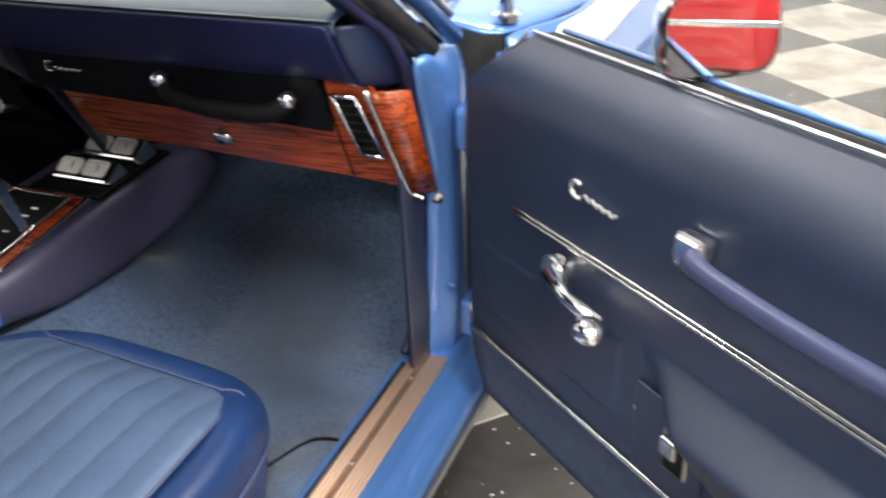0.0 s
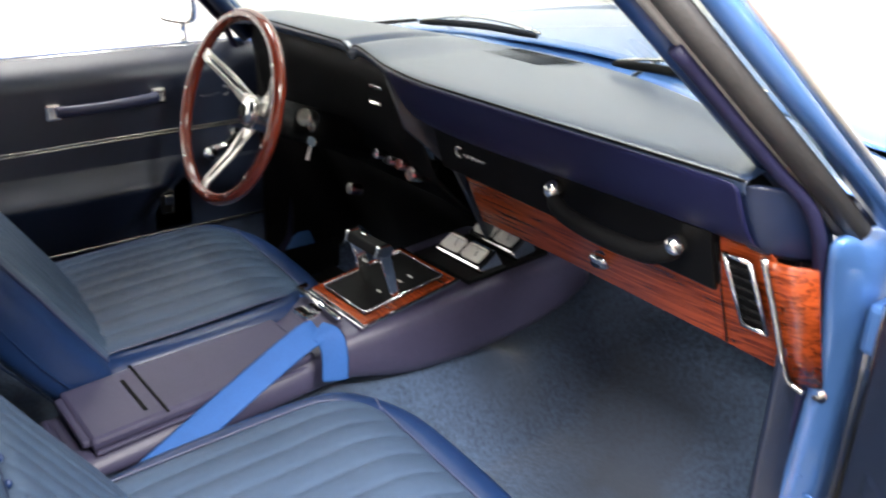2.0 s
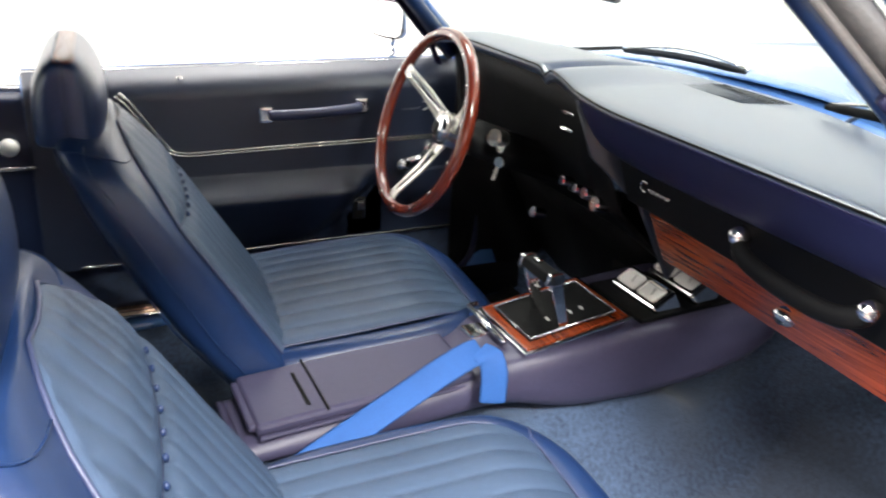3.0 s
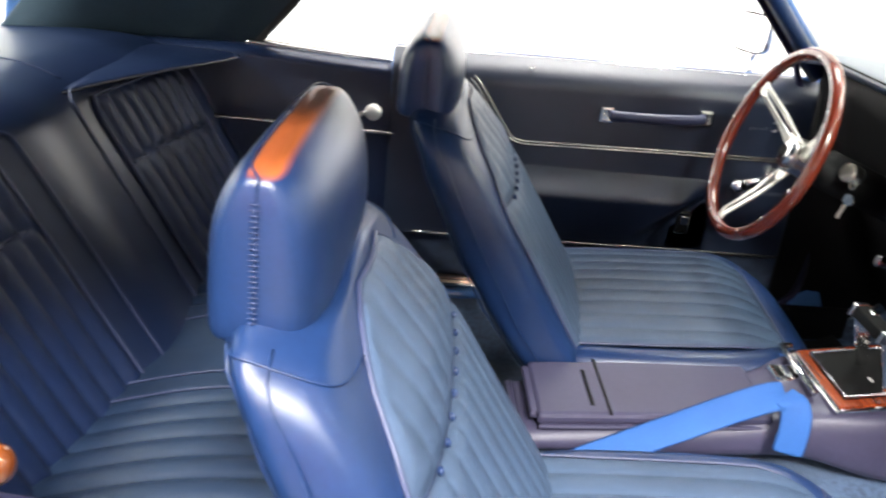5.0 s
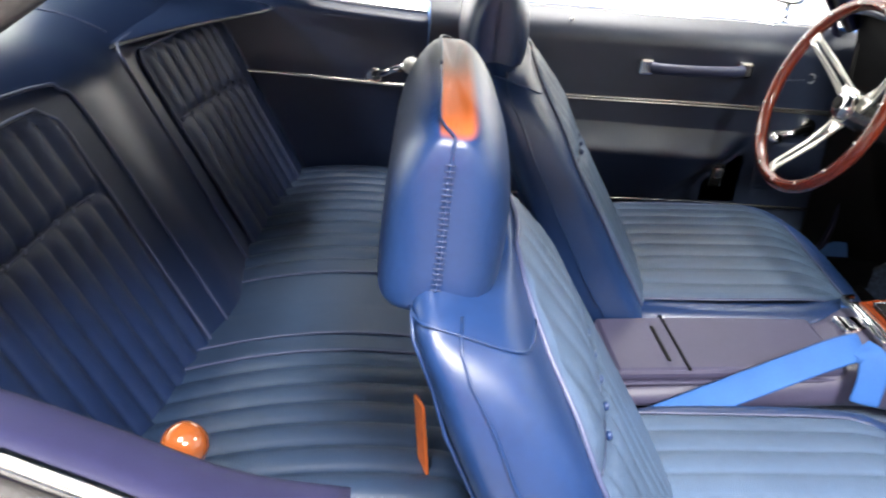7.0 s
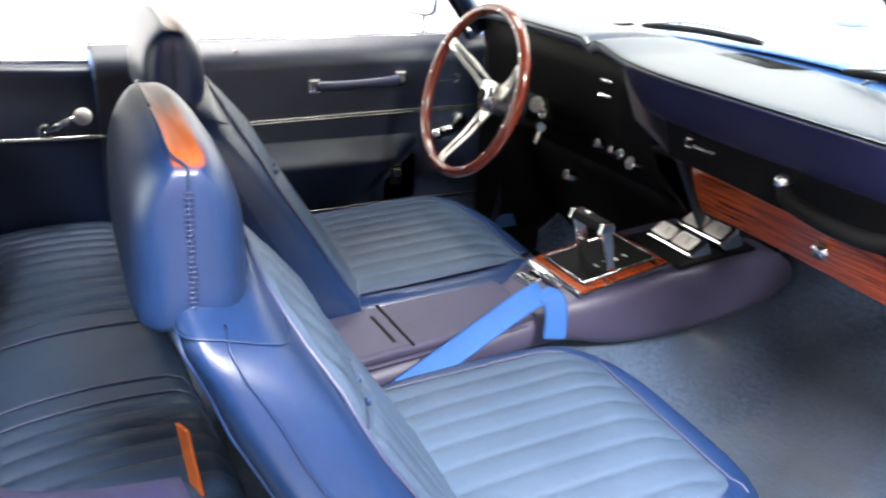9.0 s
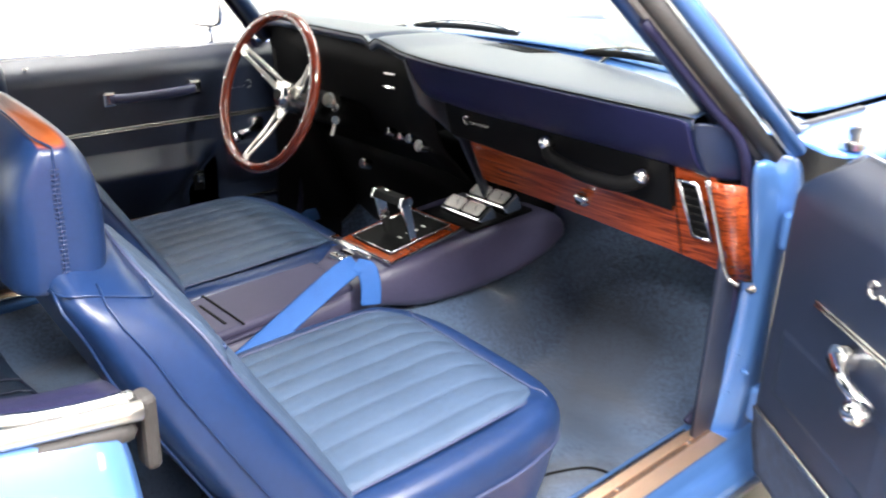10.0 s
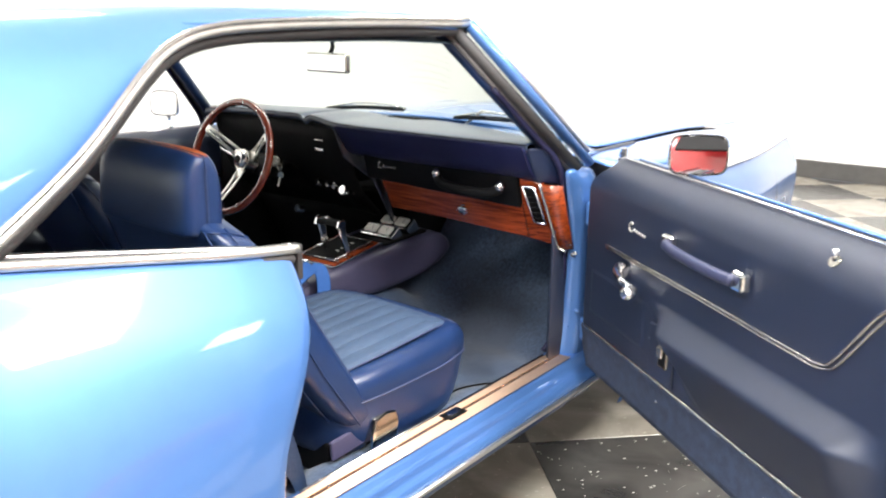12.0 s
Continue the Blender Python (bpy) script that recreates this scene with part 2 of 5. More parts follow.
def field(name, fn, u0, u1, nu, v0, v1, nv, mat, parent=None, label="", thick=0.0, offset=-1.0, back=None):
    """A surface fn(u, v) sampled finely; back: the way to its rear face, if it has depth."""
    rows = [[fn(u0 + (u1 - u0) * i / nu, v0 + (v1 - v0) * j / nv) for i in range(nu + 1)] for j in range(nv + 1)]
    if back:
        d = Vector(back)
        def behind(p):
            return Vector(p) + d
        rows = [[behind(r[0])] + list(r) + [behind(r[-1])] for r in rows]
        rows = [[behind(p) for p in rows[0]]] + rows + [[behind(p) for p in rows[-1]]]
    return sheet(name, rows, mat, parent, label, sub=0, thick=thick, offset=offset)


def tube(name, pts, radius, mat, parent=None, label="", closed=False, seg=10, flat=1.0, up=(0, 0, 1)):
    """A round or flattened bar along points; radius may be a list."""
    pts = [Vector(p) for p in pts]
    n = len(pts)
    rad = radius if isinstance(radius, (list, tuple)) else [radius] * n
    verts, faces = [], []
    for i, p in enumerate(pts):
        a = pts[(i - 1) % n] if closed or i else p
        b = pts[(i + 1) % n] if closed or i < n - 1 else p
        d = (b - a).normalized()
        side = d.cross(Vector(up))
        if side.length < 1e-4:
            side = d.cross(Vector((1, 0, 0)))
        side.normalize()
        top = side.cross(d)
        for k in range(seg):
            w = 2 * math.pi * k / seg
            verts.append(p + side * (math.cos(w) * rad[i]) + top * (math.sin(w) * rad[i] * flat))
    for i in range(n if closed else n - 1):
        for k in range(seg):
            j, l = (i + 1) % n, (k + 1) % seg
            faces.append((i * seg + k, i * seg + l, j * seg + l, j * seg + k))
    if not closed:
        faces.append(tuple(range(seg)))
        faces.append(tuple((n - 1) * seg + k for k in range(seg)))
    return finish(name, verts, faces, mat, parent, label)


def spline(pts, n=8):
    """Catmull-Rom points through pts."""
    pts = [Vector(p) for p in pts]
    out = []
    for i in range(len(pts) - 1):
        a, b, c, d = pts[max(i - 1, 0)], pts[i], pts[i + 1], pts[min(i + 2, len(pts) - 1)]
        for k in range(n):
            t = k / n
            out.append(0.5 * (2 * b + (c - a) * t + (2 * a - 5 * b + 4 * c - d) * t * t + (3 * b - a - 3 * c + d) * t ** 3))
    out.append(pts[-1])
    return out


def block(name, size, at, mat, parent=None, label="", bevel=0.004, turn=(0, 0, 0), seg=2):
    bm = bmesh.new()
    bmesh.ops.create_cube(bm, size=1.0)
    bmesh.ops.scale(bm, vec=size, verts=bm.verts)
    if bevel:
        bmesh.ops.bevel(bm, geom=bm.edges[:], offset=bevel, segments=seg, profile=0.5, affect="EDGES")
    bmesh.ops.transform(bm, matrix=pose(*at, *turn), verts=bm.verts)
    return part(name, bm, mat, parent, label, smooth=False)


def prism(name, outline, lo, hi, axis, mat, parent=None, label="", bevel=0.004, smooth=False):
    """An outline in two axes, drawn out along the third."""
    def place(a, b, c):
        return {"x": (c, a, b), "y": (a, c, b), "z": (a, b, c)}[axis]
    n = len(outline)
    verts = [place(*p, lo) for p in outline] + [place(*p, hi) for p in outline]
    faces = [tuple(range(n)), tuple(range(n, 2 * n))] + [(i, (i + 1) % n, n + (i + 1) % n, n + i) for i in range(n)]
    return finish(name, verts, faces, mat, parent, label, smooth=smooth, bevel=bevel)


def ball(name, r, at, mat, parent=None, label="", squash=(1, 1, 1), turn=(0, 0, 0), seg=16):
    bm = bmesh.new()
    bmesh.ops.create_uvsphere(bm, u_segments=seg, v_segments=seg // 2 + 2, radius=r)
    bmesh.ops.scale(bm, vec=squash, verts=bm.verts)
    bmesh.ops.transform(bm, matrix=pose(*at, *turn), verts=bm.verts)
    return part(name, bm, mat, parent, label)


def disc(name, r, depth, at, mat, parent=None, label="", turn=(0, 0, 0), seg=24, r2=None):
    bm = bmesh.new()
    bmesh.ops.create_cone(bm, cap_ends=True, segments=seg, radius1=r, radius2=r if r2 is None else r2, depth=depth)
    bmesh.ops.bevel(bm, geom=[e for e in bm.edges if e.calc_face_angle(0) > 0.8], offset=min(depth, r) * 0.15, segments=2, affect="EDGES")
    bmesh.ops.transform(bm, matrix=pose(*at, *turn), verts=bm.verts)
    return part(name, bm, mat, parent, label, smooth=False)


def ring_loft(name, rings, mat, parent, label="", sub=1):
    """Closed rings joined into one skin, with both ends closed."""
    n = len(rings[0])
    verts = [p for r in rings for p in r]
    faces = [(i * n + k, i * n + (k + 1) % n, (i + 1) * n + (k + 1) % n, (i + 1) * n + k) for i in range(len(rings) - 1) for k in range(n)]
    faces += [tuple(range(n)), tuple((len(rings) - 1) * n + k for k in range(n))]
    return finish(name, verts, faces, mat, parent, label, sub=sub)


def rounded(cx, cy, wx, wy, z, power=0.5, n=28):
    """A ring shaped like a rounded rectangle."""
    out = []
    for k in range(n):
        a = 2 * math.pi * k / n
        c, s = math.cos(a), math.sin(a)
        out.append(Vector((cx + math.copysign(abs(c) ** power, c) * wx, cy + math.copysign(abs(s) ** power, s) * wy, z)))
    return out


def smoothstep(a, b, x):
    t = min(1.0, max(0.0, (x - a) / (b - a)))
    return t * t * (3 - 2 * t)


def thing(name, at, label, category, group=""):
    ob = new(name)
    ob.matrix_basis = at
    return tagged(ob, label, category, group)

# ---- the room ----
ROOM = (-2.7, 7.5, -7.0, 6.9, 4.2)


def build_room():
    x0, x1, y0, y1, h = ROOM
    block("floor", (x1 - x0, y1 - y0, 0.1), ((x0 + x1) / 2, (y0 + y1) / 2, -0.056), GROUT, bevel=0)
    tagged(bpy.data.objects["floor"], "black and cream checkered tile showroom floor", "floor", kind="structure")
    for name, size, at in (
        ("wall_north", (x1 - x0 + 0.4, 0.2, h), ((x0 + x1) / 2, y1 + 0.1, h / 2)),
        ("wall_south", (x1 - x0 + 0.4, 0.2, h), ((x0 + x1) / 2, y0 - 0.1, h / 2)),
        ("wall_west", (0.2, y1 - y0, h), (x0 - 0.1, (y0 + y1) / 2, h / 2)),
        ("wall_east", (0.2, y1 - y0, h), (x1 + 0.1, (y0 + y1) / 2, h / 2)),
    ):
        # The east wall stays out of view; its grey only lowers the fill light.
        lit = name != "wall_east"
        tagged(block(name, size, at, WHITE if lit else FILL_CUT, bevel=0), "plain bright white painted showroom wall" if lit else "unseen showroom wall, greyed to cut the fill light", "wall", kind="structure")
    tagged(block("ceiling", (x1 - x0 + 0.4, y1 - y0 + 0.4, 0.2), ((x0 + x1) / 2, (y0 + y1) / 2, h + 0.1), CEIL, bevel=0), "plain white painted ceiling", "ceiling", kind="structure")
    for name, size, at in (
        ("baseboard_north", (x1 - x0, 0.016, 0.15), ((x0 + x1) / 2, y1 - 0.008, 0.075)),
        ("baseboard_west", (0.016, y1 - y0 - 0.04, 0.15), (x0 + 0.008, (y0 + y1) / 2, 0.075)),
    ):
        tagged(block(name, size, at, BASE, bevel=0.003), "dark grey rubber baseboard along the wall", "baseboard", kind="structure")
    tagged(block("trim", (0.05, 0.010, h - 0.2), (-0.15, y1 - 0.005, 0.16 + (h - 0.2) / 2), WHITE, bevel=0.003), "white vertical joint strip on the wall", "trim", kind="structure")


LAMPS = [(-1.4, -2.8, 0.45), (-1.4, 1.2, 0.24), (-1.0, 4.8, 0.26), (1.55, -3.9, 1.50), (2.4, -1.1, 0.92), (4.15, 0.7, 1.35), (0.6, 4.2, 0.42), (5.4, -3.0, 0.35), (6.7, 3.3, 0.2)]


def build_lamps():
    for x, y, power in LAMPS:
        lamp = thing("ceiling_light", pose(x, y, 4.2), "white square fluorescent ceiling light", "ceiling light", "ceiling lights")
        for sx in (-1, 1):
            block("frame", (0.04, 1.28, 0.08), (sx * 0.62, 0, -0.04), WHITE, lamp)
            block("frame", (1.20, 0.04, 0.08), (0, sx * 0.62, -0.04), WHITE, lamp)
        light = bpy.data.lights.new("ceiling_lamp", "AREA")
        light.shape, light.size, light.size_y = "RECTANGLE", 1.18, 1.18
        light.energy, light.color = LAMP_WATTS * power, (1.0, 0.98, 0.95)
        ob = new("tube", light)
        ob.parent = lamp
        ob.location = (0, 0, -0.05)


# ---- car body ----
def lerp(table, v):
    for (a, p), (b, q) in zip(table, table[1:]):
        if v <= b:
            t = min(1, max(0, (v - a) / (b - a)))
            return p + (q - p) * t
    return table[-1][1]


SIDE = [(0.20, 0.83), (0.30, 0.88), (0.42, 0.925), (0.55, 0.943), (0.65, 0.932), (0.74, 0.900), (0.82, 0.850), (0.87, 0.805), (0.905, 0.785)]


def side_x(y, z):
    """Half width of the body at a station and height."""
    taper = 1 - 0.10 * smoothstep(1.9, 2.9, y) - 0.10 * smoothstep(-1.1, -2.1, y)
    flare = 0.088 * smoothstep(0.55, 0.90, z) * smoothstep(1.15, 1.40, y)
    return (lerp(SIDE, z) + flare) * taper


def belt_z(y, sign=1):
    if sign < 0 and y < 1.0:
        return 0.866 + 0.085 * smoothstep(0.17, -0.55, y) - 0.15 * smoothstep(-0.30, -0.70, y) + 0.035 * smoothstep(0.2, 1.0, y)
    if y < 0.03:
        return lerp([(-0.60, 1.000)] + [(p[1], p[2] - 0.002) for p in BELT_LINE[1]], y)
    return 0.905 - 0.03 * smoothstep(1.2, 2.7, y)


def arch(y):
    """Lower edge of the body side, with the wheel openings."""
    low = 0.22
    for axle in (-0.95, 1.95):
        d = abs(y - axle)
        if d < 0.36:
            low = max(low, 0.30 + math.sqrt(0.36 ** 2 - d * d))
    return low


def body_side(name, y0, y1, sign, parent, label):
    n = max(6, int((y1 - y0) / 0.05))
    rows = []
    for i in range(n + 1):
        y = y0 + (y1 - y0) * i / n
        top, low = belt_z(y, sign), arch(y)
        row = []
        for k in range(15):
            z = top + (low - top) * (k / 14) ** 1.25
            zz = z - (top - 0.905) * smoothstep(0.6, top, z)
            cut = 0.112 * smoothstep(0.89, 0.60, z) * (i / n) ** 3 if y1 < 0.5 else 0.0
            inset = 0.0
            if y1 < 0.5:
                inset = (0.785 - lerp([(p[1], abs(p[0])) for p in BELT_LINE[sign]], y)) * smoothstep(0.58, 0.905, zz)
            row.append((sign * (side_x(y, zz) - inset), y - cut, z))
        rows.append(row)
    return sheet(name, rows, PAINT, parent, label, sub=1, thick=0.012, offset=-sign)


# Roof side rail and rear edge of the side window, from the belt to the windscreen corner, for each side.
RAIL = {
    1: [(0.765, -0.42, 0.985), (0.725, -0.25, 1.085), (0.672, -0.10, 1.195), (0.648, -0.03, 1.232), (0.630, 0.05, 1.252), (0.622, 0.18, 1.262), (0.620, 0.45, 1.268), (0.622, 0.775, 1.268)],
    -1: [(-0.745, -0.155, 0.895), (-0.715, -0.045, 1.02), (-0.675, 0.06, 1.16), (-0.648, 0.13, 1.222), (-0.630, 0.22, 1.252), (-0.622, 0.35, 1.262), (-0.620, 0.55, 1.268), (-0.622, 0.80, 1.268)],
}
BELT_LINE = {
    1: [(0.765, -0.42, 0.985), (0.818, -0.175, 0.955), (0.836, -0.08, 0.943), (0.845, 0.03, 0.931)],
    -1: [(-0.745, -0.155, 0.895), (-0.765, -0.03, 0.882), (-0.775, 0.07, 0.874), (-0.785, 0.17, 0.868)],
}
BELT_INNER = {
    1: [(0.720, -0.42, 0.988), (0.775, -0.19, 0.958), (0.803, -0.10, 0.948), (0.825, -0.03, 0.938), (0.830, 0.03, 0.933)],
    -1: [(-0.705, -0.155, 0.897), (-0.725, -0.03, 0.884), (-0.735, 0.07, 0.876), (-0.745, 0.17, 0.870)],
}


def build_car():
    car = thing("car", pose(0, 0, 0), "glossy bright blue two-door vintage coupe with its passenger door open", "car")
    for sign in (1, -1):
        body_side("quarter_panel", -2.05, 0.020, sign, car, "blue painted rear quarter panel")
        body_side("front_fender", 1.22, 2.72, sign, car, "blue painted front fender")
        rl = spline(RAIL[sign], 6)
        # One smooth skin from the side rail over the sail panel and the roof shoulder.
        far = 0.0 if sign > 0 else 0.25
        top = [Vector((sign * x, y + far * k, z)) for x, y, z, k in (((0.72, -1.30, 0.965, 1), (0.66, -1.05, 1.10, 1), (0.60, -0.85, 1.205, 1)) if sign > 0 else ((0.72, -0.93, 0.84, 1), (0.66, -0.86, 1.06, 1), (0.60, -0.80, 1.19, 1))) + ((0.555, -0.62, 1.262, 1), (0.525, -0.38, 1.286, 0.7), (0.505, -0.12, 1.295, 0.4), (0.492, 0.30, 1.297, 0.1), (0.488, 0.785, 1.286, 0))]
        skin = []
        for p, q in zip(rl, spline(top, 6)):
            low = smoothstep(1.24, 1.05, p.z)
            swell = Vector((sign * (0.014 + 0.020 * low), 0, 0.013 - 0.008 * low))
            skin.append([p.lerp(q, j / 10) + swell * math.sin(math.pi * j / 10) for j in range(11)])
        sheet("roof_side", skin, PAINT, car, "blue painted sail panel and roof shoulder", sub=1, thick=0.008, offset=-sign)
        tube("window_trim", [p + Vector((sign * 0.004, 0, 0.0)) for p in rl], 0.0075, ALLOY, car, "brushed window surround trim")
        tube("weatherstrip", [p + Vector((-sign * 0.012, 0.004, -0.015)) for p in rl], 0.012, RUBBER, car, "dark grey rubber weatherstrip")
        tube("drip_rail", [p + Vector((sign * 0.008, -0.003, 0.010)) for p in rl], 0.005, STEEL, car, "bright drip rail")
        belt, inner = spline(BELT_LINE[sign], 6), spline(BELT_INNER[sign], 6)
        tube("belt_trim", belt, 0.007, ALLOY, car)
        tube("belt_trim", inner, 0.006, CHROME, car)
        rows = [[belt[round(k * (len(belt) - 1) / 12)] + Vector((0, 0, -0.004)), belt[round(k * (len(belt) - 1) / 12)].lerp(inner[round(k * (len(inner) - 1) / 12)], 0.5) + Vector((0, 0, -0.009)), inner[round(k * (len(inner) - 1) / 12)] + Vector((0, 0, -0.004))] for k in range(13)]
        sheet("window_seal", rows, RUBBER, car, "dark rubber window seal", sub=1, thick=0.02)
        # Rocker and sill.
        rocker = [(0.732, 0.368), (0.746, 0.353), (0.756, 0.347), (0.768, 0.348), (0.784, 0.346), (0.796, 0.332), (0.794, 0.318), (0.74, 0.24), (0.68, 0.22), (0.645, 0.25), (0.645, 0.366)]
        prism("rocker_panel", [(sign * a, b) for a, b in rocker], -0.10, 1.24, "y", PAINT, car, "blue painted rocker panel below the door", bevel=0.008)
        tube("rocker_molding", [(sign * 0.798, -0.06, 0.318), (sign * 0.798, 1.22, 0.318)], 0.007, ALLOY, car, "bright rocker molding")
        plate = block("sill_plate", (0.062, 1.06, 0.006), (sign * 0.701, 0.610, 0.371), WARM_SILL, car, "ribbed bright metal door sill plate", bevel=0.002)
        for off in (-0.022, -0.0155, -0.009, 0.009, 0.0155, 0.022, 0.0285, 0.035):
            tube("rib", [(sign * (0.696 + off), 0.085, 0.3742), (sign * (0.696 + off), 1.135, 0.3742)], 0.0026, RIB, plate, seg=10)
        block("badge_plate", (0.036, 0.066, 0.003), (sign * 0.696, 0.645, 0.3772), BLACK, plate, "dark badge plate", bevel=0.001)
        badge = disc("badge", 0.012, 0.004, (0, 0, 0), CHROME, plate, "oval chrome badge")
        badge.matrix_basis = Matrix.Translation((sign * 0.696, 0.645, 0.380)) @ Matrix.Diagonal((0.9, 1.9, 1, 1))
        for y in (0.23, 0.44, 0.86, 1.07):
            ball("screw", 0.0045, (sign * 0.694, y, 0.3755), CHROME, plate, squash=(1, 1, 0.4), seg=10)
        tube("carpet_bead", [(sign * 0.667, 0.18, 0.375), (sign * 0.667, 1.10, 0.375)], 0.0035, STEEL, car, "bright edge bead beside the carpet")
        # Hinge pillar and door jamb.
        stations = [(0.345, 0.664, 1.12, 0.725, 1.185), (0.38, 0.668, 1.14, 0.726, 1.187), (0.42, 0.678, 1.158, 0.73, 1.187), (0.48, 0.686, 1.163, 0.734, 1.183), (0.55, 0.694, 1.158, 0.737, 1.178), (0.68, 0.704, 1.146, 0.743, 1.165), (0.76, 0.711, 1.126, 0.75, 1.153), (0.84, 0.722, 1.086, 0.758, 1.131), (0.885, 0.73, 1.062, 0.758, 1.107), (0.915, 0.734, 1.048, 0.748, 1.085)]
        rings = []
        for z, ax, ay, bx, by in stations:
            a, b = Vector((ax, ay, z)), Vector((bx, by, z))
            out = Vector((b.y - a.y, a.x - b.x, 0)).normalized()
            face = [a + Vector((-0.004, 0.010, 0)), a + out * 0.003] + [a.lerp(b, k) + out * h for k, h in ((0.18, 0.007), (0.42, 0.009), (0.55, 0.0065), (0.80, 0.0065), (0.94, 0.004))] + [b + Vector((0.003, 0.008, 0)), b + Vector((0.004, 0.10, 0)), a + Vector((-0.004, 0.10, 0))]
            rings.append([Vector((sign * p.x, p.y, p.z)) for p in face])
        ring_loft("hinge_pillar", rings, PAINT, car, "blue painted door hinge pillar", sub=1)
        switch = disc("door_switch", 0.010, 0.012, (sign * 0.722, 1.150, 0.668), CHROME, car, "chrome courtesy light switch", turn=(90, 0, 0), seg=14)
        disc("plunger", 0.004, 0.016, (sign * 0.722, 1.142, 0.668), STEEL, switch, turn=(90, 0, 0), seg=10)
        for x, y, z in ((0.712, 1.156, 0.60), (0.708, 1.162, 0.53), (0.730, 1.167, 0.50), (0.700, 1.164, 0.45)):
            ball("dimple", 0.010, (sign * x, y, z), PAINT, car, squash=(0.9, 0.35, 0.55), seg=12)
        for z in (0.47, 0.79):
            hinge = block("door_hinge", (0.040, 0.055, 0.065), (sign * 0.782, 1.150, z), PAINT, car, "blue painted door hinge", bevel=0.008)
            tube("hinge_pin", [(sign * 0.790, 1.118, z - 0.040), (sign * 0.790, 1.118, z + 0.040)], 0.008, STEEL, hinge)
        block("hinge_recess", (0.14, 0.02, 0.55), (sign * 0.86, 1.235, 0.60), PAINT, car)
        strip = spline([(sign * 0.662, 1.112, 0.384), (sign * 0.668, 1.148, 0.420), (sign * 0.680, 1.160, 0.50), (sign * 0.694, 1.148, 0.66), (sign * 0.704, 1.122, 0.77), (sign * 0.718, 1.078, 0.86), (sign * 0.722, 1.052, 0.91), (sign * 0.712, 1.030, 0.950), (sign * 0.690, 0.985, 0.995), (sign * 0.640, 0.86, 1.120)], 6)
        tube("door_seal", strip, 0.008, PLUM, car, "dark rubber door seal")
        # Windscreen pillar.
        a, b = Vector((sign * 0.765, 1.125, 0.925)), Vector((sign * 0.628, 0.775, 1.268))
        d = (b - a)
        tube("windshield_pillar", [a, a + d * 0.5, b], 0.019, PAINT, car, "blue painted windshield pillar", flat=0.7)
        off = Vector((-sign * 0.020, -0.028, -0.012))
        tube("pillar_seal", [a + off, a + off + d * 0.5, b + off], 0.014, RUBBER, car)
        off = Vector((-sign * 0.038, -0.034, -0.014))
        tube("pillar_seal", [a + off, a + off + d * 0.5, b + off], 0.010, SEAL, car, "light grey rubber pillar seal")
        off = Vector((sign * 0.010, 0.012, 0.010))
        tube("drip_rail", [a + off + d * 0.06, a + off + d * 0.5, b + off], 0.006, ALLOY, car)
        off = Vector((-sign * 0.064, -0.026, -0.014))
        tube("pillar_trim", [a + off + d * 0.05, a + off + d * 0.5, b + off], 0.017, VINYL, car, "navy inner pillar trim")
        # Door jamb face of the quarter panel.
        jamb = [[(sign * (side_x(0, z) - 0.008), 0.016 - 0.112 * smoothstep(0.89, 0.60, z), z), (sign * 0.745, -0.03 - 0.08 * smoothstep(0.89, 0.60, z), z)] for z in (0.872, 0.84, 0.75, 0.62, 0.5, 0.36)]
        sheet("door_jamb", jamb, PAINT, car, sub=0, thick=0.006)
        wheel(car, sign, 1.95)
        wheel(car, sign, -0.95)
    # Roof skin, inner lining, deck, hood.
    rows = []
    for i in range(13):
        row = []
        for u in (-1, -0.92, -0.75, -0.5, -0.25, 0, 0.25, 0.5, 0.75, 0.92, 1):
            y = 0.79 - (1.42 + 0.14 * u) * i / 12
            fall = 0.055 * smoothstep(-0.25, -0.95, y) + 0.012 * smoothstep(0.5, 0.8, y)
            w = lerp([(-0.9, 0.520), (-0.5, 0.560), (-0.05, 0.607), (0.06, 0.632), (0.8, 0.628)], y)
            row.append((w * u, y + 0.045 * (1 - u * u) * smoothstep(0.4, 0.8, y), 1.266 + 0.056 * (1 - abs(u) ** 2.4) - fall))
        rows.append(row)
    sheet("roof", rows, PAINT, car, "glossy blue painted roof", sub=1, thick=0.010, offset=0)
    lining = [[(p[0] * 0.97, p[1] - 0.01, p[2] - 0.030) for p in r] for r in rows]
    sheet("headliner", lining, TEAL, car, "dark blue headliner", sub=1, thick=0.004)
    # Deck and shelf.
    rows = [[(u * (0.70 - 0.05 * smoothstep(-1.2, -2.0, y)), y, z + 0.06 * u * u) for u in (-1, -0.6, -0.2, 0.2, 0.6, 1)] for y, z in ((-0.99, 0.898), (-1.25, 0.895), (-1.7, 0.88), (-1.98, 0.86), (-2.04, 0.80), (-2.05, 0.45))]
    sheet("trunk_lid", rows, PAINT, car, sub=1, thick=0.012)
    rows = []
    for i in range(13):
        y = 1.46 + 1.26 * i / 12
        row = []
        for u in (-1, -0.85, -0.6, -0.3, -0.12, 0, 0.12, 0.3, 0.6, 0.85, 1):
            bulge = 0.022 * smoothstep(0.36, 0.22, abs(u)) * smoothstep(1.5, 1.75, y)
            row.append((u * 0.662 * (1 - 0.06 * smoothstep(2.0, 2.7, y)), y - 0.10 * u * u * smoothstep(1.7, 1.46, y), 0.930 - 0.04 * smoothstep(1.9, 2.75, y) + 0.032 * (1 - u * u) + bulge))
        rows.append(row)
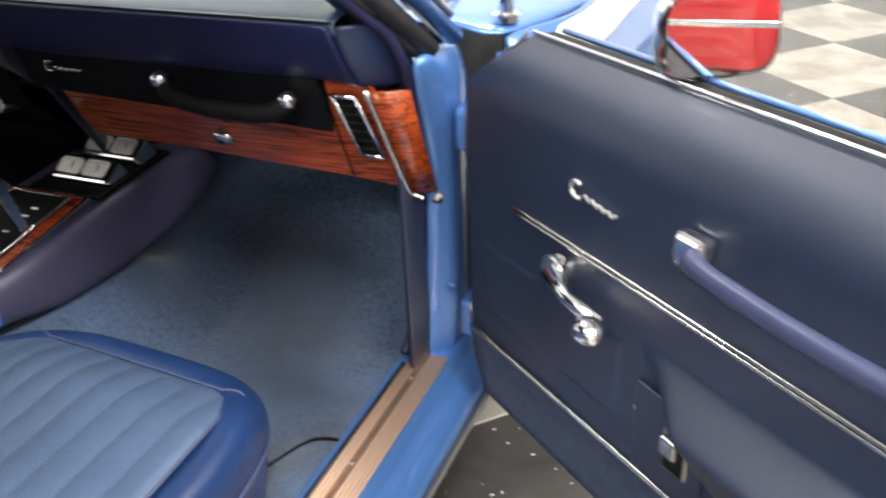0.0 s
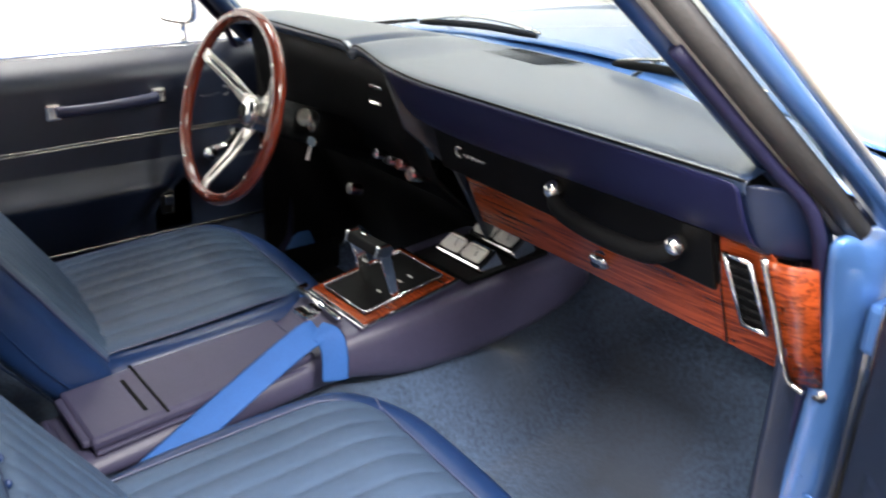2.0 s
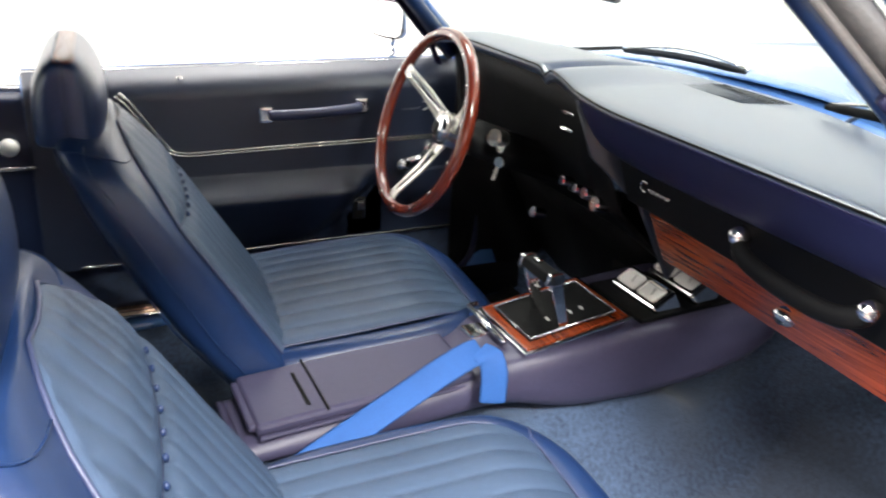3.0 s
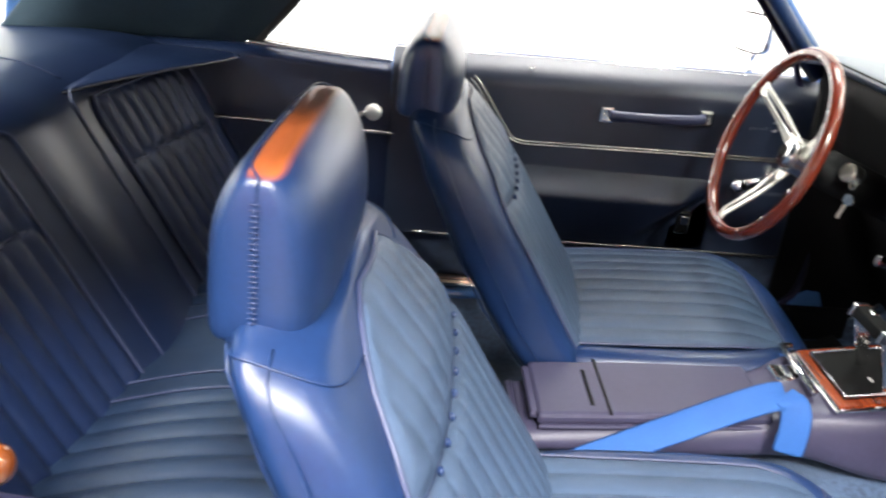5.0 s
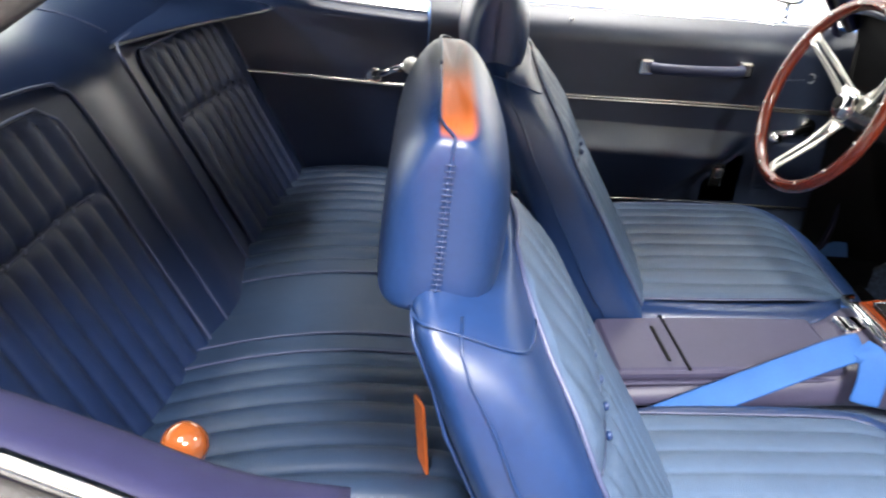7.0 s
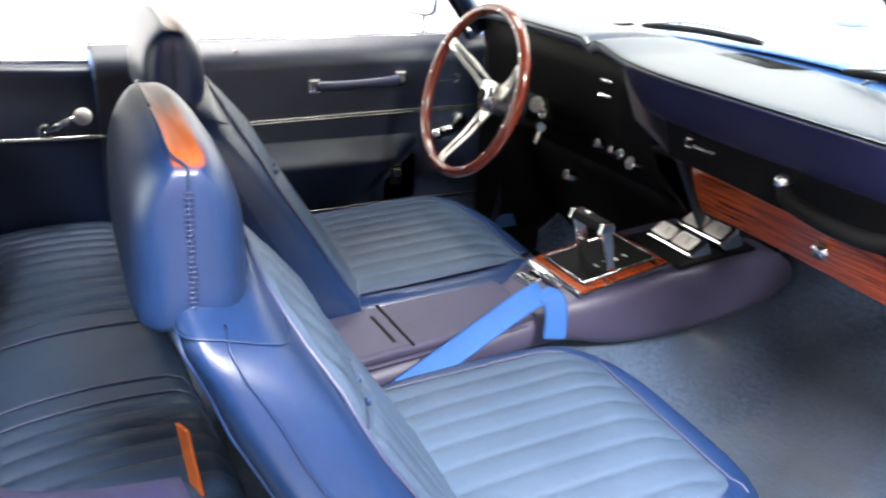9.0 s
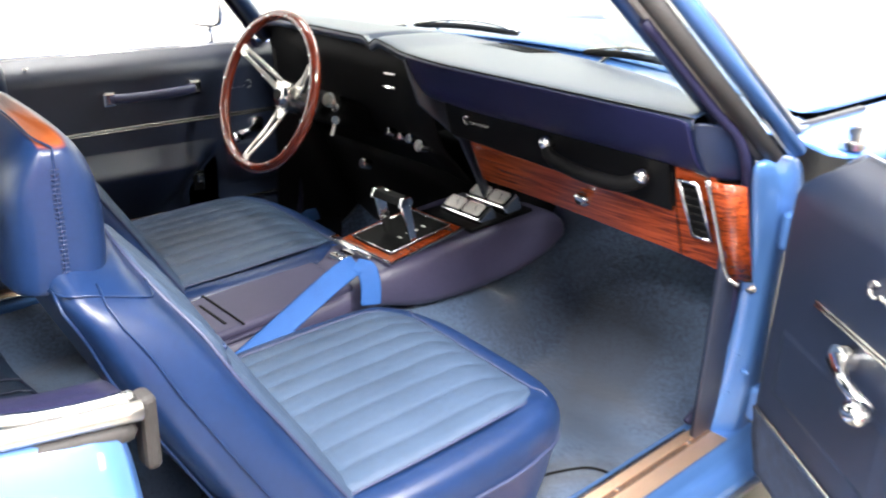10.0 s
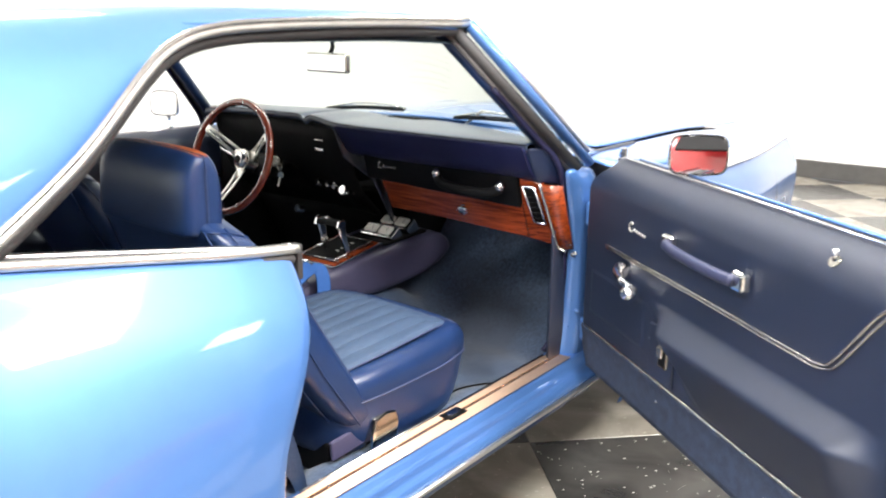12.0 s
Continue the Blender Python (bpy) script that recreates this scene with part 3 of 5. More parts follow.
    sheet("hood", rows, PAINT, car, "blue painted hood with a raised centre", sub=1, thick=0.012)
    for sign in (1, -1):
        rows = []
        for i in range(13):
            y = 1.20 + 1.52 * i / 12
            x0 = sign * 0.667 * (1 - 0.06 * smoothstep(2.0, 2.7, y))
            x1 = sign * side_x(y, 0.905)
            z1 = belt_z(y)
            rows.append([Vector((x0, y, 0.925 - 0.05 * smoothstep(1.8, 2.75, y))).lerp(Vector((x1, y, z1)), k / 4) + Vector((0, 0, 0.006 * math.sin(math.pi * k / 4))) for k in range(5)])
        sheet("fender_top", rows, PAINT, car, sub=1, thick=0.010)
        stripe = [[(sign * side_x(y, z) + sign * 0.004, y, z + 0.005) for z in (0.893, 0.875, 0.845)] for y in [1.30 + 1.40 * i / 14 for i in range(15)]]
        sheet("stripe", stripe, STRIPE, car, "white painted body stripe", sub=1, thick=0.002)
    rows = [[(u * 0.70, y, z) for u in (-1, -0.5, 0, 0.5, 1)] for y, z in ((2.72, 0.86), (2.76, 0.78), (2.72, 0.55), (2.60, 0.30))]
    sheet("grille", rows, BLACK, car, sub=1, thick=0.02)
    for y, s in ((2.79, 1), (-2.10, -1)):
        tube("bumper", spline([(-0.80, y - 0.16 * s, 0.45), (-0.6, y, 0.45), (0, y + 0.05 * s, 0.45), (0.6, y, 0.45), (0.80, y - 0.16 * s, 0.45)], 5), 0.055, CHROME, car, flat=1.2)
    # Cowl and wipers.
    rows = []
    for i in range(15):
        x = -0.72 + 1.44 * i / 14
        ya = 1.425 - 0.60 * x * x
        rows.append([(x, ya, 0.945), (x, ya + 0.03, 0.935), (x, max(ya + 0.08, 1.47 - 0.10 * (x / 0.66) ** 2), 0.926 + 0.032 * max(0.0, 1 - (x / 0.66) ** 2))])
    sheet("cowl_panel", rows, PAINT, car, sub=1, thick=0.008)
    for (x0, z0), (x1, z1), y in (((-0.455, 0.962), (-0.095, 0.980), 1.40), ((0.175, 0.980), (0.475, 0.986), 1.32)):
        pts = [Vector((x0 + (x1 - x0) * k / 8, y - 0.10 * (x0 + (x1 - x0) * k / 8) ** 2 + 0.012, z0 + (z1 - z0) * k / 8 + 0.007 * math.sin(k / 8 * math.pi))) for k in range(9)]
        w = tube("wiper_blade", pts, [0.003] + [0.005] * 7 + [0.003], BLACK, car, "black wiper blade", flat=1.5)
        spine = [p + Vector((0, 0.010, 0.011 * math.sin(k / 8 * math.pi) + 0.004)) for k, p in enumerate(pts)]
        tube("blade_frame", spine, 0.003, STEEL, w, seg=6)
        tube("wiper_arm", [spine[4], spine[4].lerp(pts[0], 0.45) + Vector((0, 0.035, 0.010)), Vector((x0 - 0.02, y + 0.09, 0.945))], 0.0042, ALLOY, w, seg=8)
    # Glass.
    rows = []
    for i in range(15):
        u = -1 + 2 * i / 14
        a = Vector((0.745 * u, 1.425 - 0.60 * (0.745 * u) ** 2, 0.950))
        b = Vector((0.610 * u, 0.845 - 0.055 * u * u, 1.292 - 0.028 * u * u))
        rows.append([a.lerp(b, k / 5) + Vector((0, 0.03 * math.sin(math.pi * k / 5), 0.012 * math.sin(math.pi * k / 5))) for k in range(6)])
    sheet("windshield", rows, GLASS, car, "clear laminated windshield", sub=1)
    rows = []
    for i in range(9):
        u = -1 + 2 * i / 8
        a, b = Vector((0.62 * u, window_y(0.61 * u), 0.903)), Vector((0.55 * u, window_y(0.61 * u) + 0.30, 1.245))
        rows.append([a.lerp(b, k / 4) for k in range(5)])
    sheet("rear_window", rows, GLASS, car, "clear curved rear window", sub=1)
    # Antenna base.
    disc("antenna_base", 0.020, 0.012, (0.795, 1.262, 0.918), CHROME, car)
    disc("antenna_nut", 0.011, 0.03, (0.795, 1.262, 0.936), CHROME, car, seg=8)
    return car


def wheel(car, sign, y):
    t = [(0.19, -0.08), (0.30, -0.10), (0.325, -0.07), (0.325, 0.07), (0.30, 0.10), (0.19, 0.08)]
    rows = [[(sign * 0.76 + w, y + r * math.cos(a), 0.325 + r * math.sin(a)) for r, w in t] for a in [2 * math.pi * k / 36 for k in range(37)]]
    tyre = sheet("tyre", rows, RUBBER, car, "black rubber tyre", sub=0)
    rows = [[(sign * (0.76 + w), y + r * math.cos(a), 0.325 + r * math.sin(a)) for r, w in ((0.0, 0.06), (0.06, 0.065), (0.12, 0.03), (0.17, 0.06), (0.195, 0.09))] for a in [2 * math.pi * k / 36 for k in range(37)]]
    sheet("rim", rows, STEEL, car, sub=0, thick=0.01)


# ---- interior shell ----
def window_y(x):
    """Base line of the curved rear window."""
    return -0.953 - 0.20 * x + 0.54 * x * x


def carpet_z(x, y):
    """Height of the carpet over the floor pan, its tunnel and the sills."""
    z = 0.285 + 0.165 * smoothstep(0.21, 0.09, abs(x)) * (1 - 0.4 * smoothstep(1.1, 1.3, y)) * smoothstep(0.12, 0.40, y)
    z += 0.30 * smoothstep(1.22, 1.62, y) ** 1.2
    z += 0.068 * smoothstep(0.47, 0.62, abs(x)) * smoothstep(1.12, 0.80, y) + 0.05 * smoothstep(0.60, 0.665, abs(x)) * smoothstep(0.80, 1.12, y)
    z += 0.010 * noise.noise(Vector((x * 7, y * 7, 3.1)))
    return z + 0.12 * smoothstep(0.12, -0.05, y)


def build_cabin(car):
    """Carpeted floor pan with its tunnel, kick panels, rear side panels and shelf."""
    def floor(x, y):
        return (x, y, carpet_z(x, y))
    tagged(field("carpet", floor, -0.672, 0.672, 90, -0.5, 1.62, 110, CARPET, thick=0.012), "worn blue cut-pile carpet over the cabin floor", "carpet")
    for sign in (1, -1):
        rows = [[(sign * 0.684, y, z) for y in (1.09, 1.3, 1.55)] for z in (0.30, 0.5, 0.7, 0.93)]
        # The driver's side is blackened to stand for the footwell shade.
        sheet("kick_panel", rows, DARK if sign > 0 else BLACK, car, "dark kick panel", sub=0, thick=0.01, offset=sign)
        # Rear side panel with its trim line.
        inner = spline(BELT_INNER[sign], 6)
        near = 0.03 if sign > 0 else 0.17

        def side(u, v, sign=sign, inner=inner, near=near):
            p = inner[0].lerp(inner[0] + Vector((-sign * 0.03, -0.6, 0.03 if sign > 0 else 0.0)), max(0, (u - 0.45) / 0.55)) if u > 0.45 else inner[min(len(inner) - 1, round((1 - u / 0.45) * (len(inner) - 1)))]
            roll = math.pi / 2 * min(1.0, (1 - v) / 0.12)
            top = p.z - 0.002 - 0.020 * (1 - math.cos(roll))
            z = top if v > 0.88 else 0.30 + (top - 0.30) * v / 0.88
            x = abs(p.x) - 0.007 - (0.060 if sign > 0 else 0.034) * math.sin(roll) - 0.012 * smoothstep(0.86, 0.70, v)
            return (sign * x, p.y, z)
        panel = field("rear_side_panel", side, 0, 1, 30, 0, 1, 40, PLUM if sign > 0 else NAVY, car, "dark navy vinyl rear side panel", back=(sign * 0.006, 0, -0.012))
        tube("trim_strip", [Vector(side(k / 16, 0.68)) + Vector((-sign * 0.004, 0, 0)) for k in range(14)], 0.0045, STEEL, panel)
        # Inner sail lining.
        rl = spline(RAIL[sign], 6)[:24]
        far = 0.0 if sign > 0 else 0.25
        rows = []
        for i, p in enumerate(rl):
            a = p + Vector((-sign * 0.022, 0.0, -0.012))
            b = Vector((sign * (0.612 - 0.07 * i / 23), far - 0.88 + 0.28 * i / 23, 0.900 + 0.30 * i / 23))
            rows.append([a.lerp(b, k / 4) + Vector((sign * 0.022 * math.sin(math.pi * k / 4), 0, 0)) for k in range(5)])
        sheet("sail_lining", rows, TEAL, car, "dark teal inner pillar lining", sub=0, thick=0.004)
    us = [-1 + 0.2 * k for k in range(11)]
    rows = [[(u * 0.66, window_y(u * 0.61) + dy, z) for u in us] for dy, z in ((0.52, 0.880), (0.40, 0.892), (0.26, 0.890), (0.225, 0.886))]
    sheet("package_shelf", rows, NAVY, car, "navy package shelf behind the rear seat", sub=1, thick=0.01)
    rows = [[(u * 0.66, window_y(u * 0.61) + dy, z) for u in us] for dy, z in ((0.226, 0.890), (0.16, 0.900), (0.08, 0.906), (0.06, 0.900), (0.0, 0.904))]
    ledge = sheet("window_ledge", rows, PAINT, car, "blue painted ledge below the rear window", sub=1, thick=0.006)
    for u in (-0.9, -0.62, -0.34, -0.06, 0.22, 0.5):
        ball("screw", 0.006, (u * 0.66, window_y(u * 0.61) + 0.12, 0.905), CHROME, ledge, squash=(1, 1, 0.5), seg=8)
    rows = [[(u * 0.69, 1.60, z) for u in (-1, 0, 1)] for z in (0.25, 0.885)]
    sheet("firewall", rows, BLACK, car, sub=0, thick=0.01)

# ---- doors ----
def door_in(s, z):
    """How far the inner face of a door stands outward (plus) or into the cabin (minus)."""
    y = 0.055 * max(0.0, (z - 0.865) / 0.09) ** 2.2
    ridge = 0.690 + 0.010 * (s - 0.32)
    left = smoothstep(0.0, 0.07, s - (0.325 + (0.69 - z) * 1.15))
    right = smoothstep(1.03, 0.93, s)
    rise, fall = max(0.0, (ridge - z) / 0.046), max(0.0, (z - 0.512) / (ridge - 0.040 - 0.512))
    rise = rise * rise / (rise + 0.18)
    swell = max(0.0, -0.07 * math.log(math.exp(-rise / 0.07) + math.exp(-min(fall, 1.4) / 0.07))) if rise > 0 and fall > 0 else 0.0
    y -= 0.050 * left * right * min(swell, 1.1)
    y += 0.006 * smoothstep(0.51, 0.49, z)
    y -= 0.0025 * smoothstep(0.558, 0.566, z) * smoothstep(0.672, 0.664, z) * smoothstep(0.045, 0.058, s) * smoothstep(0.325, 0.312, s)
    return y


def door_front(z):
    return 0.012 + 0.075 * smoothstep(0.86, 0.96, z) ** 1.5 + 0.03 * smoothstep(0.47, 0.40, z)


def build_door(at, sign, label, mirror_turn):
    """A door: s runs back from the hinge, the outside lies at sign * y."""
    door = new("door")
    door.parent = the_car
    door.matrix_basis = at
    tagged(door, label)
    end = 1.13 if sign > 0 else 1.185

    def inner(u, z):
        s = door_front(z) + (end - door_front(z)) * u
        return (s, sign * door_in(s, z), z)
    field("door_panel", inner, 0, 1, 220, 0.508, 0.955, 130, DARK, door, "dark navy moulded vinyl door panel", thick=0.006, offset=-1 if sign > 0 else 1)
    field("kick_strip", inner, 0, 1, 40, 0.405, 0.512, 8, CARPET_D, door, "dark blue carpeted kick strip", thick=0.006, offset=-1 if sign > 0 else 1)
    # Outer skin, top ledge and front edge.
    def outer(u, v):
        z = 0.36 + (0.925 - 0.36) * v
        s = door_front(z) - 0.03 + (end + 0.03 - door_front(z)) * u
        return (s, sign * (lerp(SIDE, z - 0.02) - 0.74 + 0.035), z)
    field("door_skin", outer, 0, 1, 24, 0, 1, 20, PAINT, door, "blue painted outer door skin", thick=0.008, offset=1 if sign > 0 else -1)
    edge = [(door_front(z) - 0.005, sign * 0.012, z) for z in [0.40 + 0.555 * k / 16 for k in range(17)]]
    rows = [[(p[0], sign * door_in(0, p[2]), p[2]), (p[0] - 0.012, sign * 0.05, p[2]), (p[0] - 0.024, sign * max(0.06, lerp(SIDE, p[2] - 0.03) - 0.715), p[2])] for p in edge]
    sheet("door_edge", rows, DARK, door, sub=1, thick=0.006)
    rows = [[(end, sign * door_in(end, z), z), (end + 0.006, sign * 0.07, z), (end, sign * (lerp(SIDE, z - 0.02) - 0.70), z)] for z in [0.36 + 0.58 * k / 12 for k in range(13)]]
    sheet("door_edge", rows, PAINT, door, sub=0, thick=0.006)
    rows = [[(s, sign * door_in(s, 0.955) * 0.98, 0.952), (s, sign * 0.075, 0.953), (s, sign * 0.095, 0.945)] for s in (0.092, 0.4, 0.8, end)]
    sheet("top_ledge", rows, BLACK, door, "black rubber window seal along the door top", sub=0, thick=0.01)
    tube("inner_sill_trim", [(s, sign * 0.048, 0.957) for s in (0.090, 0.5, end)], 0.0028, CHROME, door)
    tube("outer_sill_trim", [(s, sign * 0.092, 0.951) for s in (0.090, 0.5, end)], 0.004, PAINT, door)
    # Bright lines.
    line = spline([(0.122, 0, 0.752), (0.30, 0, 0.752), (0.55, 0, 0.752), (0.80, 0, 0.750), (0.865, 0, 0.752), (0.895, 0, 0.770), (0.965, 0, 0.862), (0.99, 0, 0.885)], 5)
    for dz in (0.0, -0.0065):
        tube("trim_line", [(p.x + (0.008 if p.z > 0.76 else 0) * (dz < 0), sign * (door_in(p.x, p.z) - (0.003 if sign > 0 else 0.007)), p.z + dz) for p in line], 0.0026, STEEL, door, "thin bright trim line")
    tube("lower_trim_line", [(s, sign * (door_in(s, 0.515) - 0.004), 0.514) for s in [0.02 + 1.09 * k / 24 for k in range(25)]], 0.004, STEEL, door, "thin bright lower trim line")
    # Pull handle.
    tube("pull_handle", spline([(0.425, -sign * 0.026, 0.833), (0.460, -sign * 0.032, 0.831), (0.54, -sign * 0.034, 0.828), (0.62, -sign * 0.032, 0.827), (0.655, -sign * 0.026, 0.827)], 5), 0.0095, HANDLE, door, "navy padded door pull with chrome ends", flat=1.25)
    for s, z in ((0.418, 0.834), (0.662, 0.826)):
        block("end_cap", (0.036, 0.022, 0.036), (s, -sign * 0.012, z), CHROME, door, "chrome handle end", bevel=0.006)
    # Window crank.
    disc("window_crank", 0.020, 0.022, (0.222, -sign * 0.012, 0.716), CHROME, door, "chrome window crank", turn=(90, 0, 0))
    tube("crank_arm", [(0.222, -sign * 0.022, 0.716), (0.262, -sign * 0.030, 0.704), (0.312, -sign * 0.026, 0.695)], [0.013, 0.009, 0.010], CHROME, door)
    ball("crank_knob", 0.018, (0.314, -sign * 0.042, 0.694), CHROME, door, squash=(1.15, 1, 0.9))
    # Script emblem of plain shapes.
    tube("emblem", [(0.240 + 0.009 * math.cos(a), -sign * 0.004, 0.824 + 0.010 * math.sin(a)) for a in [0.9 + 4.4 * k / 12 for k in range(13)]], 0.0026, ALLOY, door, "small bright script emblem")
    tube("emblem_stroke", [(0.252 + 0.052 * k / 14, -sign * 0.004, 0.820 - 0.004 * k / 14 + 0.0028 * math.sin(k * 1.9)) for k in range(15)], 0.0021, ALLOY, door)
    # Lower door latch bezel.
    block("latch_plate", (0.10, 0.006, 0.120), (0.405, -sign * 0.003, 0.580), DARK, door, bevel=0.002)
    block("latch_bezel", (0.036, 0.010, 0.056), (0.420, -sign * 0.006, 0.585), GUNMETAL, door, "bright latch bezel", bevel=0.004)
    block("latch_cup", (0.026, 0.004, 0.042), (0.423, -sign * 0.010, 0.583), BLACK, door, bevel=0.001)
    block("release_lever", (0.022, 0.010, 0.024), (0.416, -sign * 0.012, 0.592), STEEL, door, "chrome release lever", bevel=0.003)
    # Lock knob.
    disc("lock_bezel", 0.011, 0.004, (0.852, sign * 0.0145, 0.916), GUNMETAL, door, turn=(60 * sign, 0, 0))
    tube("lock_knob", [(0.852, sign * 0.014, 0.917), (0.852, sign * 0.013, 0.936)], [0.0035, 0.005], CHROME, door)
    for s, z in ((0.355, 0.600), (0.40, 0.47), (0.78, 0.46)):
        ball("screw", 0.004, (s, -sign * 0.004, z), CHROME, door, squash=(1, 0.5, 1), seg=8)
    # Outside mirror.
    m = pose(0.325, 0.098, 0.998, 0, -4, mirror_turn) if sign > 0 else pose(0.292, -0.127, 1.005, 0, -8, mirror_turn)
    size = 1.0 if sign > 0 else 0.86
    rows = []
    for i in range(21):
        a = 2 * math.pi * i / 20
        cx = math.copysign(abs(math.cos(a)) ** 0.45, math.cos(a)) * 0.064 * size
        cz = math.copysign(abs(math.sin(a)) ** 0.45, math.sin(a)) * 0.045
        rows.append([m @ Vector((0.0, cx * k, cz * k)) for k in (1.0,)] + [m @ Vector((-0.014, cx * 1.03, cz * 1.04)), m @ Vector((-0.045, cx * 0.8, cz * 0.8)), m @ Vector((-0.06, 0, 0))])
    sheet("outside_mirror", rows, CHROME, door, "chrome rectangular outside mirror", sub=1)
    glass = [[m @ Vector((0.0015, math.copysign(abs(math.cos(a)) ** 0.45, math.cos(a)) * 0.059 * size * k, math.copysign(abs(math.sin(a)) ** 0.45, math.sin(a)) * 0.040 * k)) for k in (0.0, 1.0)] for a in [2 * math.pi * i / 24 for i in range(25)]]
    sheet("mirror_glass", glass, MIRROR, door, "reflecting mirror glass", sub=0)
    tube("mirror_stalk", [m @ Vector((-0.035, 0, -0.03)), (0.300, sign * 0.09, 0.945 if sign > 0 else 0.90)], 0.010, CHROME, door)
    if sign < 0:
        # The closed door's window edge sits lower.
        for ob in door.children:
            if ob.name.split(".")[0] in ("door_panel", "door_skin", "door_edge", "top_ledge", "inner_sill_trim", "outer_sill_trim", "lock_bezel", "lock_knob"):
                for v in ob.data.vertices:
                    if v.co.z > 0.86:
                        v.co.z = 0.86 + (v.co.z - 0.86) * 0.66
    return door


# ---- seats ----
def back_y(z):
    """Front face of a reclined front backrest."""
    return 0.194 + (0.866 - z) * 0.648


# Height, half width and thickness of a front backrest.
BACK = [(0.375, 0.18, 0.12), (0.40, 0.220, 0.155), (0.46, 0.242, 0.172), (0.58, 0.249, 0.184), (0.70, 0.247, 0.168), (0.79, 0.240, 0.152), (0.845, 0.229, 0.134), (0.872, 0.219, 0.122), (0.890, 0.206, 0.106), (0.902, 0.186, 0.088), (0.909, 0.155, 0.074), (0.912, 0.11, 0.05)]
FLAT = 0.46


def back_size(z):
    """Half width and thickness of a front backrest."""
    return lerp([(q[0], q[1]) for q in BACK], z), lerp([(q[0], q[2]) for q in BACK], z)


def back_rise(x, z):
    """The neck of a backrest swells up under the headrest."""
    return 0.026 * smoothstep(0.80, 0.91, z) * math.exp(-(x / 0.105) ** 2)


def back_point(a, z, proud=0.0):
    """A point of the backrest's skin: a runs round it, from the outer side to the front."""
    w, th = back_size(z)
    c, s = math.cos(a), math.sin(a)
    x = math.copysign(abs(c) ** FLAT, c) * (w + proud)
    y = math.copysign(abs(s) ** FLAT, s) * (th / 2 + proud)
    mid = back_y(z) - th / 2 + 0.010 - max(0, z - 0.84) * 0.25
    return Vector((x, mid + y, z - y * 0.30 + back_rise(x, z)))


def back_skin(x, z):
    """Front surface of a front backrest."""
    up = z
    for k in range(6):
        w, th = back_size(min(up, 0.911))
        reach = th / 2 * max(0.0, 1 - min(1.0, abs(x) / w) ** (2 / FLAT)) ** (FLAT / 2)
        up = z + 0.30 * reach - back_rise(x, up)
    return back_y(up) + 0.010 - th / 2 + reach - max(0, up - 0.84) * 0.25


def pleat_seams(fn, values, lo, hi, mat, parent):
    """Stitched valleys between pleats, along a surface fn(u, v)."""
    for u in values:
        tube("pleat_seam", [Vector(fn(u, lo + (hi - lo) * k / 20)) for k in range(21)], 0.0010, mat, parent, seg=5)


# Height, half width, front, rear and front bulge of a headrest.
HEAD = [(0.8925, 0.148, 0.114, 0.046, 0.004), (0.893, 0.158, 0.122, 0.036, 0.008), (0.896, 0.162, 0.1255, 0.032, 0.010), (0.905, 0.163, 0.127, 0.031, 0.011), (0.946, 0.163, 0.129, 0.032, 0.013), (0.983, 0.162, 0.127, 0.034, 0.013), (1.006, 0.162, 0.122, 0.040, 0.011), (1.024, 0.161, 0.113, 0.051, 0.008), (1.036, 0.158, 0.102, 0.063, 0.004), (1.041, 0.153, 0.093, 0.073, 0.001)]


def head_point(a, z, proud=0.0):
    """A point of the headrest's skin: a runs round it, from the outer end to the front."""
    w, fr, re, bulge = (lerp([(q[0], q[k]) for q in HEAD], z) for k in (1, 2, 3, 4))
    c, s = math.cos(a), math.sin(a)
    x = math.copysign(abs(c) ** 0.28, c) * (w + proud)
    y = (fr + re) / 2 + 0.013 + math.copysign(abs(s) ** 0.50, s) * ((fr - re) / 2 + proud)
    if s > 0:
        y += bulge * (1 - (x / w) ** 2) * abs(s) ** 0.50
    return Vector((x, y, z + 0.007 * (1 - (x / w) ** 4) * smoothstep(1.00, 1.038, z)))


